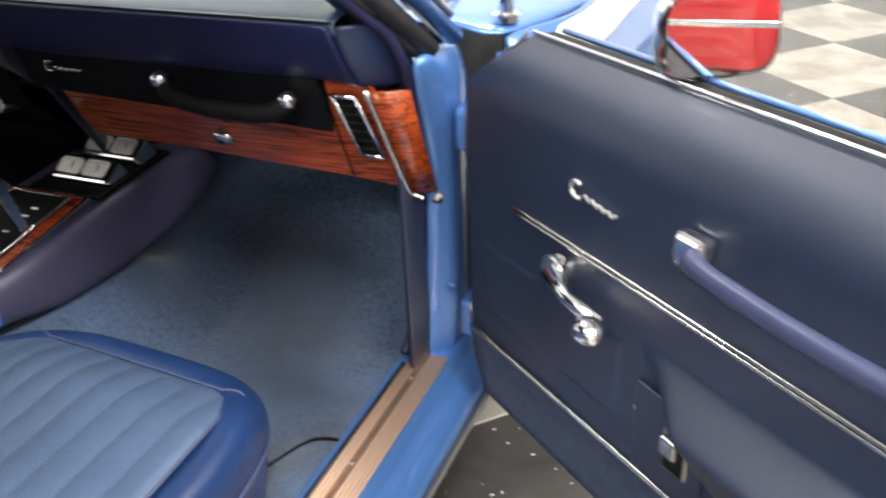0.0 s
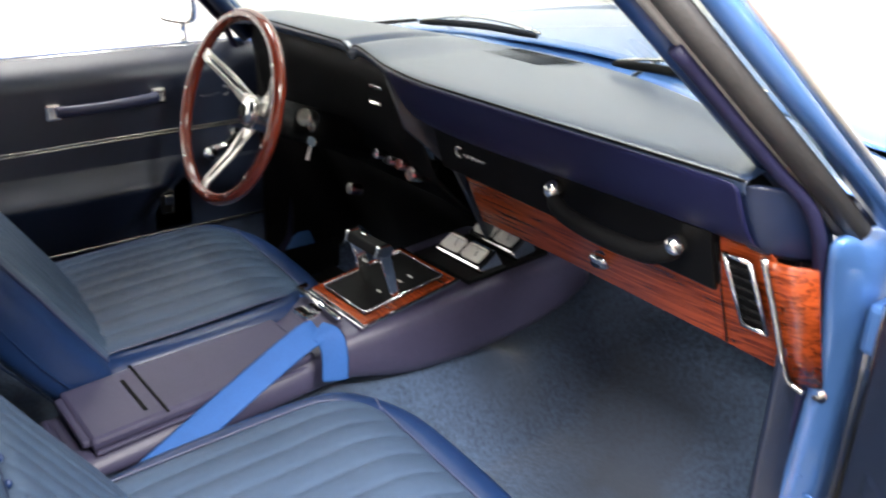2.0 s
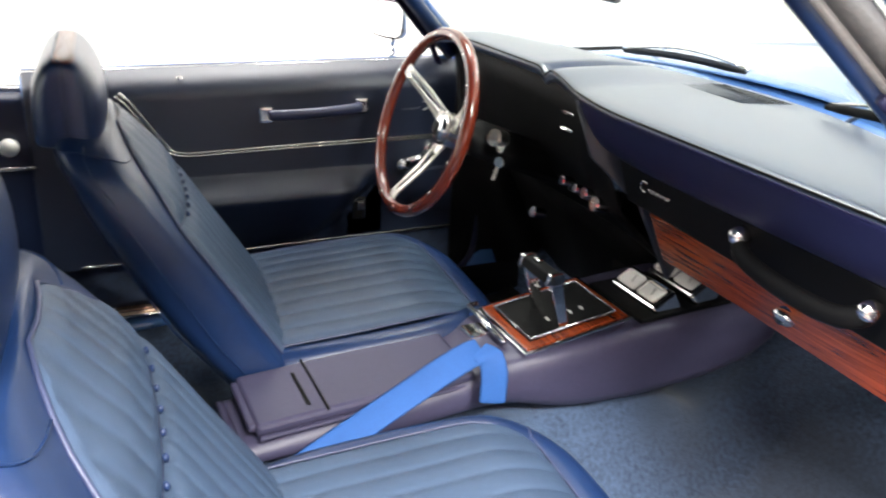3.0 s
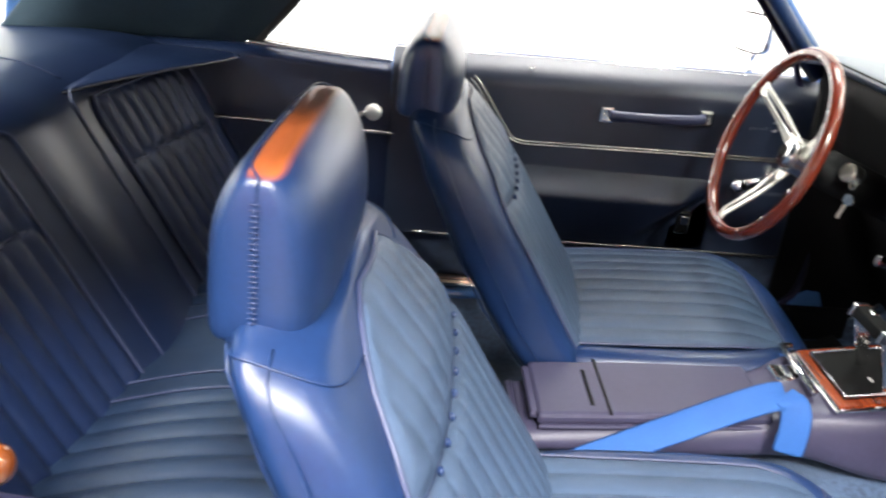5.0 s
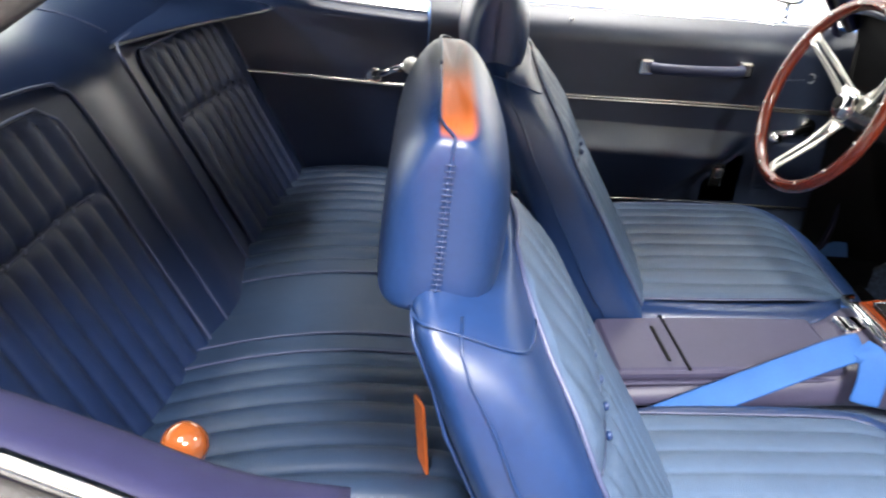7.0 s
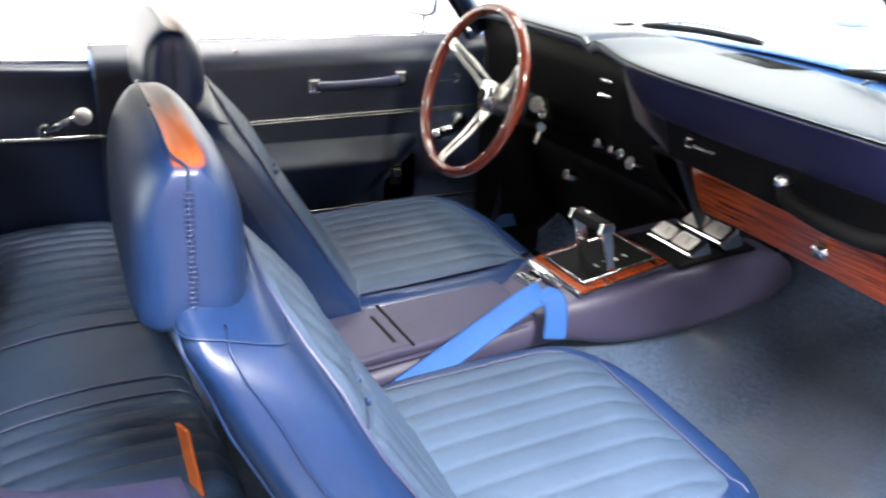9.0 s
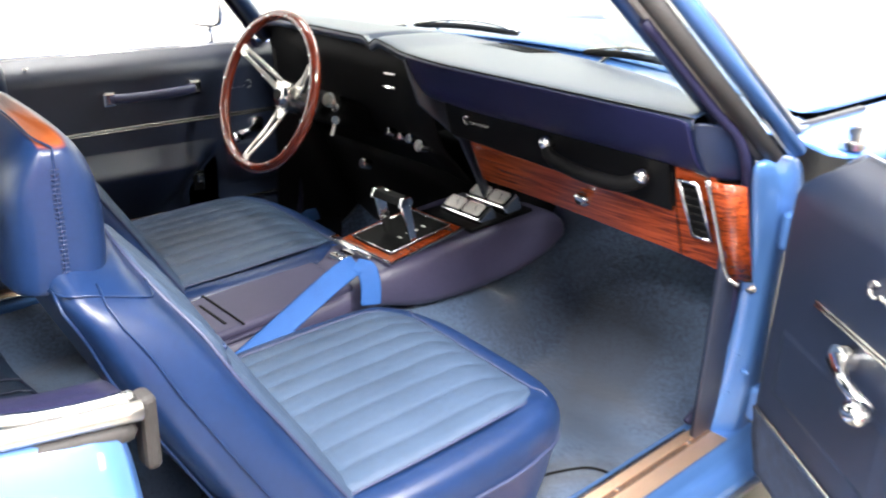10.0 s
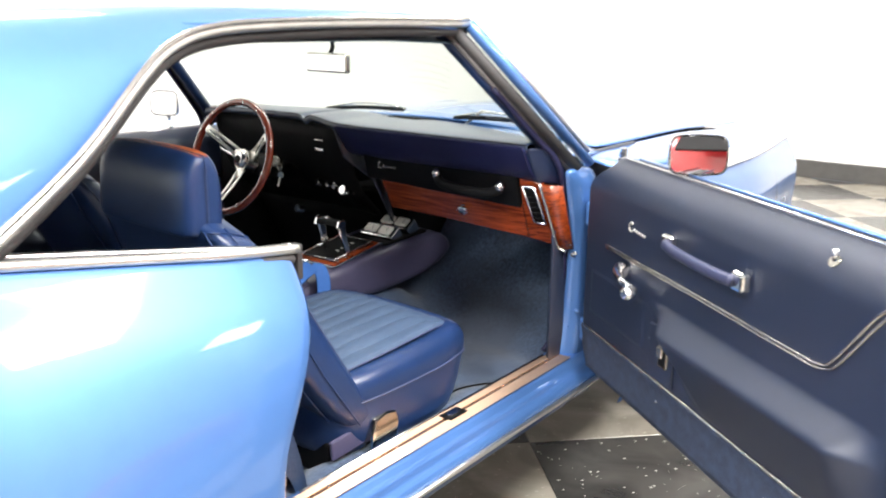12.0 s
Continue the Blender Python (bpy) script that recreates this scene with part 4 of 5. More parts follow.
def build_seat(at, label, head_height=1.0):
    seat = thing("bucket_seat", at, label, "car seat", "front bucket seats")

    def cushion_ring(z, g, tilt, n=56):
        ring = rounded(0, 0.560, 0.250 * g, 0.262 * g, z, 0.47, n)
        for p in ring:
            p.z += tilt * (0.075 * (p.y - 0.60) - 0.030 * smoothstep(0.70, 0.82, p.y))
            p.x *= 1 - 0.07 * smoothstep(0.60, 0.82, p.y)
        return ring
    # Cushion: a rolled border round the insert over a plain skirt.
    rings = [cushion_ring(*q) for q in ((0.338, 0.80, 0.0), (0.350, 0.88, 0.0), (0.41, 0.94, 0.1), (0.455, 0.965, 0.3), (0.488, 0.985, 0.5), (0.510, 1.0, 0.7), (0.533, 0.995, 0.9), (0.549, 0.968, 1.0), (0.559, 0.925, 1.0), (0.562, 0.875, 1.0), (0.561, 0.82, 1.0), (0.545, 0.72, 1.0), (0.535, 0.35, 1.0))]
    ring_loft("cushion", rings, VINYL, seat, "navy vinyl seat cushion with a rolled border")

    def pleat(u, v):
        y = 0.33 + 0.428 * v
        w = 0.203 * (1 - 0.03 * smoothstep(0.5, 0.8, y)) * (1 - 0.20 * max(0, (v - 0.78) / 0.22) ** 2.6)
        x = u * w
        k = (x / 0.0455 + 100.5) % 1.0
        dome = abs(math.sin(math.pi * k)) ** 0.42
        edge = min(1.0, (1 - abs(u)) / 0.05, (1 - v) / 0.03)
        z = 0.562 + 0.075 * (y - 0.60) - 0.026 * smoothstep(0.66, 0.80, y) + 0.016 * (1 - u * u) * (1 - (2 * v - 1) ** 4) + (0.002 + 0.0046 * dome) * max(0, edge)
        return (x, y, z + 0.0012 * noise.noise(Vector((x * 14, y * 9, 1.7))))
    field("pleated_insert", pleat, -1, 1, 110, 0, 1, 36, INSERT, seat, "blue pleated ribbed insert")
    pleat_seams(lambda x, v: pleat(x / (pleat(1, v)[0]), v), [(j + 0.5) * 0.0455 for j in range(-4, 4)], 0, 0.97, SEAM_N, seat)
    border = [Vector(pleat(-1, k / 16)) for k in range(17)] + [Vector(pleat(-1 + 2 * k / 16, 1)) for k in range(1, 17)] + [Vector(pleat(1, 1 - k / 16)) for k in range(1, 17)]
    tube("piping", [p + Vector((0, 0, 0.003)) for p in border], 0.0022, SEAM_D, seat, "thin piping round the insert", seg=6)
    for sx in (1, -1):
        c = Vector(pleat(sx, 1)) + Vector((-sx * 0.008, -0.004, 0.004))
        tube("corner_seam", spline([c, c + Vector((sx * 0.024, 0.007, 0.0015)), c + Vector((sx * 0.045, 0.006, -0.012)), c + Vector((sx * 0.052, 0.004, -0.030))], 5), 0.0016, SEAM_D, seat, seg=6)
    welt = [p for p in cushion_ring(0.492, 0.992, 0.55, 120)]
    start = min(range(120), key=lambda k: welt[k].y)
    welt = [p for p in welt[start:] + welt[:start] if p.y > 0.36]
    tube("welt", welt, 0.0028, SEAM_D, seat, "thin piping below the rolled border", seg=6)
    # Backrest.
    n = 48
    rings = [[back_point(2 * math.pi * k / n, z) for k in range(n)] for z, w, th in BACK]
    ring_loft("backrest", rings, VINYL, seat, "navy vinyl backrest with squared shoulders")

    def face(u, v):
        z = 0.46 + 0.448 * v
        w = 0.214 * (1 - max(0, (v - 0.62) / 0.38) ** 2.2 * 0.72)
        x = u * w
        k = (x / 0.042 + 100.5) % 1.0
        dome = abs(math.sin(math.pi * k)) ** 0.45
        groove = 1 - math.exp(-((z - 0.775) / 0.010) ** 2)
        edge = max(0.0, min(1.0, (1 - abs(u)) / 0.06, (1 - v) / 0.04, v / 0.04))
        bulge = 0.012 * (1 - u * u) * smoothstep(0, 0.3, v) * smoothstep(1.0, 0.8, v)
        y = back_skin(x, z) - 0.004 + 0.005 * edge + bulge + 0.0048 * dome * groove * edge - 0.004 * (1 - groove) * edge
        return (x, y + 0.0012 * noise.noise(Vector((x * 14, z * 11, 4.1))), z + 0.004)
    field("back_insert", face, -1, 1, 110, 0, 1, 70, INSERT, seat, "blue pleated backrest insert with a buttoned line")
    border = [Vector(face(-1, k / 24)) for k in range(25)] + [Vector(face(-1 + 2 * k / 12, 1)) for k in range(1, 13)] + [Vector(face(1, 1 - k / 24)) for k in range(1, 25)]
    tube("piping", [p + Vector((0, 0.003, 0)) for p in border], 0.0026, SEAM_D, seat, "thin piping round the backrest insert", seg=6)
    for k in range(-4, 4):
        x = k * 0.042 + 0.021
        p = Vector(face(x / 0.214, (0.775 - 0.46) / 0.448))
        ball("button", 0.0046, (x, p.y + 0.004, 0.779), VINYL, seat, squash=(1, 0.7, 1), seg=8)
    tube("button_cord", [Vector(face(u / 20, (0.775 - 0.46) / 0.448)) + Vector((0, 0.001, 0)) for u in range(-19, 20)], 0.0012, SEAM_N, seat, seg=5)
    # Piping of the sides and shoulders.
    for sx in (1, -1):
        def flank(f, z, proud=0.0015):
            a = math.asin(max(-1.0, min(1.0, f)))
            p = back_point(a, z, proud)
            return Vector((sx * p.x, p.y, p.z))
        zs = [0.42 + 0.468 * k / 24 for k in range(25)]
        tube("rear_piping", [flank(-0.72, z, 0.002) for z in zs], 0.0018, VINYL, seat, "piping along the rear edge", seg=6)
        tube("side_seam", [flank(-0.02, z) for z in zs] + [flank(-0.02, z) for z in (0.895, 0.903)], 0.0013, VINYL, seat, seg=6)
        tube("shoulder_seam", [flank(-0.80 + 1.75 * k / 24, 0.886 + 0.010 * math.sin(math.pi * k / 24)) for k in range(25)], 0.0012, VINYL, seat, "stitched shoulder seam", seg=6)
    # Headrest.
    n = 44
    head = ring_loft("headrest", [[head_point(2 * math.pi * k / n, q[0]) for k in range(n)] for q in HEAD], TAN_TOP, seat, "navy vinyl headrest with a stitched end seam and a tan band on top")
    head.matrix_basis = Matrix.Translation((0, 0, 0.958 * (1 - head_height) - 0.004 * (head_height < 1))) @ Matrix.Diagonal((1, 1, head_height, 1))
    for sx in (1, -1):
        line = []
        for z in (0.897, 0.91, 0.93, 0.95, 0.97, 0.99, 1.005, 1.02, 1.032, 1.038):
            p = head_point(0.0, z, 0.001)
            line.append(Vector((sx * p.x, p.y, p.z)))
        top = [Vector((sx * x, 0.085, 1.0410 + 0.0070 * (1 - (x / 0.153) ** 4))) for x in (0.135, 0.07, 0.0)]
        tube("seam", spline(line + top, 3), 0.0012, VINYL, head, "raised stitched seam", seg=6)
        for k in range(26):
            z = 0.903 + 0.0046 * k
            p = head_point(0.0, z, 0.0022)
            tube("stitch", [(sx * (p.x - 0.0012), p.y - 0.0038, z), (sx * p.x, p.y, z + 0.0006), (sx * (p.x - 0.0012), p.y + 0.0038, z)], 0.0006, SEAM_D, head, seg=4)
    for x in (-0.05, 0.05):
        tube("post", [(x, 0.092, 0.86), (x, 0.084, 0.92)], 0.006, CHROME, seat, "chrome headrest post")
    block("escutcheon", (0.16, 0.05, 0.010), (0, 0.092, 0.893), BLACK, seat, bevel=0.003)
    block("seat_base", (0.38, 0.36, 0.09), (0, 0.52, 0.345), BLACK, seat, "dark seat track base", bevel=0.01)
    return seat


def build_rear_seat():
    bench = thing("rear_bench_seat", pose(0, 0, 0), "navy vinyl rear bench seat with two pleated places", "car seat")

    def lean(x, z):
        return lerp([(-0.66, -0.19), (-0.593, -0.207), (-0.278, -0.273), (0.068, -0.331), (0.345, -0.369), (0.66, -0.40)], x) - 0.012 - (z - 0.75) * 0.56

    def back(u, v):
        x = u * 0.655
        f = min(v, 1.0)
        over = max(0.0, v - 1.0)
        z = 0.46 + 0.475 * (f - 2.2 * max(0.0, f - 0.88) ** 2)
        y = lean(x, 0.46 + 0.475 * f) + 0.030 * math.exp(-((x + 0.10) / 0.10) ** 2) - 0.060 * max(0, (f - 0.84) / 0.16) ** 1.6 - 0.87 * over - 6.0 * over * over
        z += 0.016 * (1 - math.exp(-14 * over)) - 0.06 * over
        return (x, y, z - 0.010 * smoothstep(0.45, 0.66, abs(x)) - 0.010 * smoothstep(0.8, 1.0, f) * smoothstep(0.2, -0.6, x))
    field("backrest", back, -1, 1, 100, 0, 1.16, 64, NAVY, bench, "navy vinyl rear backrest", back=(0, -0.05, -0.02))
    for x in (0.045, -0.285):
        tube("top_seam", [Vector(back(x / 0.655, 0.915 + 0.235 * k / 12)) + Vector((0, 0, 0.001)) for k in range(13)], 0.0014, SEAM_D, bench, seg=5)
    for c, w in ((0.300, 0.298), (-0.443, 0.155)):
        def pane(u, v, c=c, w=w):
            x = c + u * w * (1 - 0.09 * max(0, (v - 0.92) / 0.08) ** 2.4)
            z = 0.47 + 0.392 * v
            k = ((x - c) / 0.040 + 100.5) % 1.0
            groove = 1 - math.exp(-((z - 0.748) / 0.010) ** 2)
            edge = max(0.0, min(1.0, (1 - abs(u)) / 0.05, (1 - v) / 0.035))
            base = back(x / 0.655, (z - 0.46) / 0.475)
            return (x, base[1] + 0.002 + 0.010 * abs(math.sin(math.pi * k)) ** 0.6 * groove * edge, base[2])
        field("pleated_insert", pane, -1, 1, 150, 0, 1, 60, SHADED_BACK, bench, "blue pleated insert with a buttoned line, darkened for cabin shade")
        pleat_seams(lambda x, v: pane((x - c) / w, v), [c + (j + 0.5) * 0.040 for j in range(-9, 9) if abs(j + 0.5) * 0.040 < w - 0.01], 0, 0.96, BLACK, bench)
        border = [Vector(pane(-1, k / 20)) for k in range(21)] + [Vector(pane(-1 + 2 * k / 12, 1)) for k in range(1, 13)] + [Vector(pane(1, 1 - k / 20)) for k in range(1, 21)]
        tube("piping", [p + Vector((0, 0.004, 0)) for p in border], 0.0028, SEAM_D, bench, "navy welt round the insert", seg=6)
        wide = spline([(c + a * (w + b), 0, z) for a, b, z in ((-1, 0.052, 0.50), (-1, 0.052, 0.70), (-1, 0.048, 0.845), (-1, 0.036, 0.870), (-1, 0.0, 0.880), (0, 0, 0.883), (1, 0.0, 0.880), (1, 0.036, 0.870), (1, 0.048, 0.845), (1, 0.052, 0.70), (1, 0.052, 0.50))], 4)
        tube("piping", [Vector(back(p.x / 0.655, (p.z - 0.46) / 0.475)) + Vector((0, 0.002, 0.0015)) for p in wide if abs(p.x) < 0.65], 0.0026, SEAM_D, bench, "navy welt", seg=6)
        n = int(w / 0.040 - 0.3)
        for k in range(-n, n + 1):
            x = c + k * 0.040 + 0.020
            if abs(x - c) < w - 0.012:
                p = back(x / 0.655, (0.748 - 0.46) / 0.475)
                ball("button", 0.0042, (x, p[1] + 0.006, 0.748), SEAM, bench, seg=8)
        tube("button_cord", [Vector(pane(u / 24, (0.748 - 0.47) / 0.392)) + Vector((0, 0.003, 0)) for u in range(-22, 23)], 0.0018, SEAM_D, bench, seg=5)

    def cushion(u, v):
        x = u * 0.645
        y = -0.25 + 0.47 * v
        z = 0.474 + 0.052 * v + 0.030 * math.sin(math.pi * min(1, v * 1.05)) + 0.026 * math.exp(-(abs(abs(x + 0.06) - 0.36) / 0.24) ** 2)
        z -= 0.18 * max(0, (v - 0.84) / 0.16) ** 2.2
        if abs(x + 0.06) > 0.14:
            k = ((x + 0.06) / 0.046 + 100.2) % 1.0
            z += 0.009 * abs(math.sin(math.pi * k)) ** 0.6
        else:
            z += 0.010
        return (x, y, z)
    field("cushion", cushion, -1, 1, 330, 0, 1, 30, SHADED_CUSHION, bench, "blue pleated rear seat cushion, darkened for cabin shade", back=(0, 0, -0.12))
    pleat_seams(lambda x, v: cushion(x / 0.645, v), [x for x in [-0.06 + (j - 0.2) * 0.046 for j in range(-13, 16)] if abs(x + 0.06) > 0.15 and abs(x) < 0.63], 0.02, 0.97, DARK, bench)
    for x in (0.085, 0.035, -0.155, -0.205):
        tube("piping", [Vector(cushion(x / 0.645, k / 24)) + Vector((0, 0, 0.002)) for k in range(25)], 0.0022, SEAM_D, bench, seg=6)
    return bench


# ---- dashboard ----
def dash_edge(x):
    """Rear edge of the pad."""
    return 0.965 + 0.055 * smoothstep(0.15, -0.2, x)


def build_dash():
    dash = thing("dashboard", pose(0, 0, 0), "navy padded dashboard with a rosewood veneer panel", "dashboard")
    rows = []
    for i in range(120):
        x = -0.69 + 1.365 * i / 119
        e = dash_edge(x)
        hood = 0.012 * smoothstep(-0.02, -0.16, x) * smoothstep(-0.66, -0.55, x) - 0.014 * math.exp(-((x + 0.175) / 0.014) ** 2)
        front = 1.42 - 0.60 * x * x
        rows.append([(x, front - 0.03, 0.958), (x, front - 0.09, 0.968), (x, (front + e) / 2 + 0.02, 0.982 + hood), (x, e + 0.045, 0.983 + hood), (x, e + 0.008, 0.980 + hood), (x, e + 0.001, 0.976 + hood), (x, e, 0.968 + hood), (x, e + 0.006, 0.956 + hood)])
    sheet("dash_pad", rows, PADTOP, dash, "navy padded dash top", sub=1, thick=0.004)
    tube("pad_seam", [(r[5][0], r[5][1] - 0.002, r[5][2] + 0.001) for r in rows], 0.0018, BLACK, dash, seg=6)
    # Passenger fascia.
    rows = [[(x, dash_edge(x) - 0.002, 0.975), (x, dash_edge(x) + 0.004, 0.962), (x, dash_edge(x) + 0.024, 0.925), (x, dash_edge(x) + 0.052, 0.886), (x, dash_edge(x) + 0.085, 0.878)] for x in [-0.02 + 0.692 * i / 12 for i in range(13)]]
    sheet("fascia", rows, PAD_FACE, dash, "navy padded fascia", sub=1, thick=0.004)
    # End cap by the door.
    rows = [[(0.645, 0.970 + d, z0), (0.702, 1.0 + d, z0 - 0.003), (0.724, 1.06 + d, z0 - 0.01)] for z0, d in ((0.972, 0.0), (0.92, 0.022), (0.868, 0.058))]
    sheet("end_cap", rows, NAVY, dash, sub=1, thick=0.004)
    rows = [[(-0.02, dash_edge(0), 0.965), (-0.02, 1.14, 0.965)], [(-0.01, 1.02, 0.87), (-0.02, 1.15, 0.87)], [(0.055, 1.08, 0.80), (0.0, 1.17, 0.80)], [(0.07, 1.15, 0.66), (0.03, 1.20, 0.66)]]
    sheet("stack_cheek", rows, DARK, dash, sub=0, thick=0.006)
    # Veneer.
    def veneer_y(z):
        return 1.045 + (0.862 - z) * 0.42
    wood = prism("wood_panel", [(0.106, 0.815), (0.30, 0.808), (0.605, 0.800), (0.612, 0.880), (0.678, 0.878), (0.698, 0.688), (0.595, 0.703), (0.30, 0.718), (0.114, 0.722)], -0.004, 0.006, "y", WOOD, dash, "glossy rosewood veneer panel", bevel=0.002)
    for v in wood.data.vertices:
        v.co.y += veneer_y(v.co.z) + 0.05 * smoothstep(0.62, 0.72, v.co.x) * 0.2
    black = prism("glovebox_band", [(0.060, 0.815), (0.07, 0.888), (0.606, 0.882), (0.600, 0.792), (0.30, 0.804)], -0.012, 0.0, "y", BLACK, dash, "satin black glovebox band", bevel=0.002)
    for v in black.data.vertices:
        v.co.y += veneer_y(v.co.z)
    tube("panel_joint", [(0.606, veneer_y(z) - 0.006, z) for z in (0.865, 0.79, 0.706)], 0.0011, BLACK, dash, seg=6)
    # Grab handle.
    grab = tube("grab_handle", spline([(0.350, 1.028, 0.862), (0.356, 1.018, 0.848), (0.385, 1.013, 0.836), (0.45, 1.012, 0.828), (0.52, 1.013, 0.829), (0.552, 1.018, 0.840), (0.560, 1.028, 0.850)], 5), 0.0115, BLACK, dash, "black padded grab handle with chrome ends", flat=1.2)
    for x, z in ((0.349, 0.863), (0.562, 0.852)):
        ball("chrome_end", 0.016, (x, 1.022, z), CHROME, grab, "polished chrome handle end", squash=(0.85, 1.1, 0.9))
    lock = disc("glovebox_lock", 0.013, 0.02, (0.40, veneer_y(0.757) - 0.010, 0.757), CHROME, dash, "chrome glovebox lock button", turn=(65, 0, 0))
    ball("lock_tab", 0.014, (0.402, veneer_y(0.757) - 0.018, 0.762), CHROME, lock, squash=(1.2, 0.7, 0.6))
    # Script on the band.
    em = tube("emblem", [(0.134 + 0.008 * math.cos(a), 1.026, 0.863 + 0.008 * math.sin(a)) for a in [0.9 + 4.4 * k / 10 for k in range(11)]], 0.002, STEEL, dash, "small bright script emblem", seg=6)
    tube("emblem_stroke", [(0.144 + 0.050 * k / 14, 1.026, 0.860 + 0.003 * math.sin(k * 1.9)) for k in range(15)], 0.0016, STEEL, em, seg=6)
    # Side vent.
    vent = new("air_vent")
    vent.parent = dash
    tagged(vent, "tall chrome-framed air vent")
    x0, z1, x1, z0 = 0.622, 0.858, 0.657, 0.756
    for a, b in (((x0, z1), (x1, z1)), ((x1, z1), (x1 + 0.016, z0)), ((x1 + 0.016, z0), (x0 + 0.016, z0)), ((x0 + 0.016, z0), (x0, z1))):
        tube("vent_frame", [(a[0], veneer_y(a[1]) - 0.012, a[1]), (b[0], veneer_y(b[1]) - 0.012, b[1])], 0.0034, CHROME, vent, seg=8)
    rows = [[(x0, veneer_y(z1) - 0.008, z1), (x1, veneer_y(z1) - 0.008, z1)], [(x0 + 0.016, veneer_y(z0) - 0.008, z0), (x1 + 0.016, veneer_y(z0) - 0.008, z0)]]
    sheet("vent_well", rows, BLACK, vent, sub=0)
    for k in range(6):
        z = z0 + 0.012 + k * 0.015
        o = 0.016 * (z1 - z) / (z1 - z0)
        tube("vent_slat", [(x0 + o + 0.004, veneer_y(z) - 0.010, z), (x1 + o - 0.004, veneer_y(z) - 0.010, z)], 0.0022, BLACK, vent, seg=6)
    tube("edge_trim", spline([(0.675, 1.032, 0.870), (0.684, 1.066, 0.79), (0.692, 1.096, 0.715), (0.698, 1.110, 0.688), (0.716, 1.112, 0.681)], 4), 0.0045, STEEL, dash, "bright edge trim", seg=8)
    rows = [[(0.678 + (0.87 - z) * 0.1, veneer_y(z) - 0.002, z), (0.705, veneer_y(z) + 0.004, z), (0.726, veneer_y(z) + 0.02, z)] for z in (0.868, 0.80, 0.74, 0.684)]
    sheet("wood_end", rows, WOOD, dash, sub=0, thick=0.004)
    # Instrument side.
    rows = [[(x, dash_edge(x) + 0.055 + d, z) for d, z in ((0.0, 0.965), (0.02, 0.90), (0.03, 0.82), (0.06, 0.76), (0.16, 0.66))] for x in (-0.69, -0.5, -0.3, -0.15, -0.015)]
    sheet("instrument_panel", rows, BLACK, dash, "black instrument panel", sub=0, thick=0.006)
    for x, z in ((-0.48, 0.885), (-0.27, 0.885)):
        tube("gauge_ring", [(x + 0.05 * math.cos(a), 1.094 - 0.2 * 0.05 * math.sin(a), z + 0.05 * math.sin(a)) for a in [2 * math.pi * k / 24 for k in range(24)]], 0.003, BLACK, dash, "black dial ring", closed=True, seg=6)
    for x, z, r in ((-0.213, 0.756, 0.010), (-0.165, 0.754, 0.008), (-0.135, 0.754, 0.011), (-0.098, 0.745, 0.014), (-0.310, 0.655, 0.012), (-0.131, 0.826, 0.007)):
        disc("knob", r, 0.03, (x, 1.115, z), CHROME, dash, "small chrome control knob", turn=(75, 0, 0), seg=14)
    block("radio", (0.15, 0.02, 0.045), (-0.15, 1.140, 0.752), BLACK, dash, "black radio face with chrome trim", bevel=0.004, turn=(-15, 0, 0))
    for x, z in ((-0.165, 0.905), (-0.165, 0.875)):
        block("chrome_tick", (0.04, 0.004, 0.006), (x, 1.070, z), CHROME, dash, bevel=0.001)
    # Black box and panel added in place of deep shade under the dash.
    block("under_dash_shade_box", (0.30, 0.26, 0.26), (-0.12, 1.42, 0.590), BLACK, dash, "added black box for the shade under the dash", bevel=0.01)
    rows = [[(x, y, z) for y, z in ((1.235, 0.665), (1.27, 0.60), (1.33, 0.48), (1.38, 0.38), (1.40, 0.31))] for x in (-0.67, -0.4, -0.06)]
    sheet("footwell_shade_panel", rows, BLACK, dash, "added black panel for the shade under the instruments", sub=0, thick=0.006)
    # Speaker grille slots in the pad.
    grille = new("speaker_grille")
    grille.parent = dash
    for k in range(9):
        y = 1.212 + 0.013 * k
        block("slot", (0.165, 0.0030, 0.0014), (0.035, y, 0.9793 - 0.074 * (y - 1.212)), BLACK, grille, bevel=0.0005)
    return dash


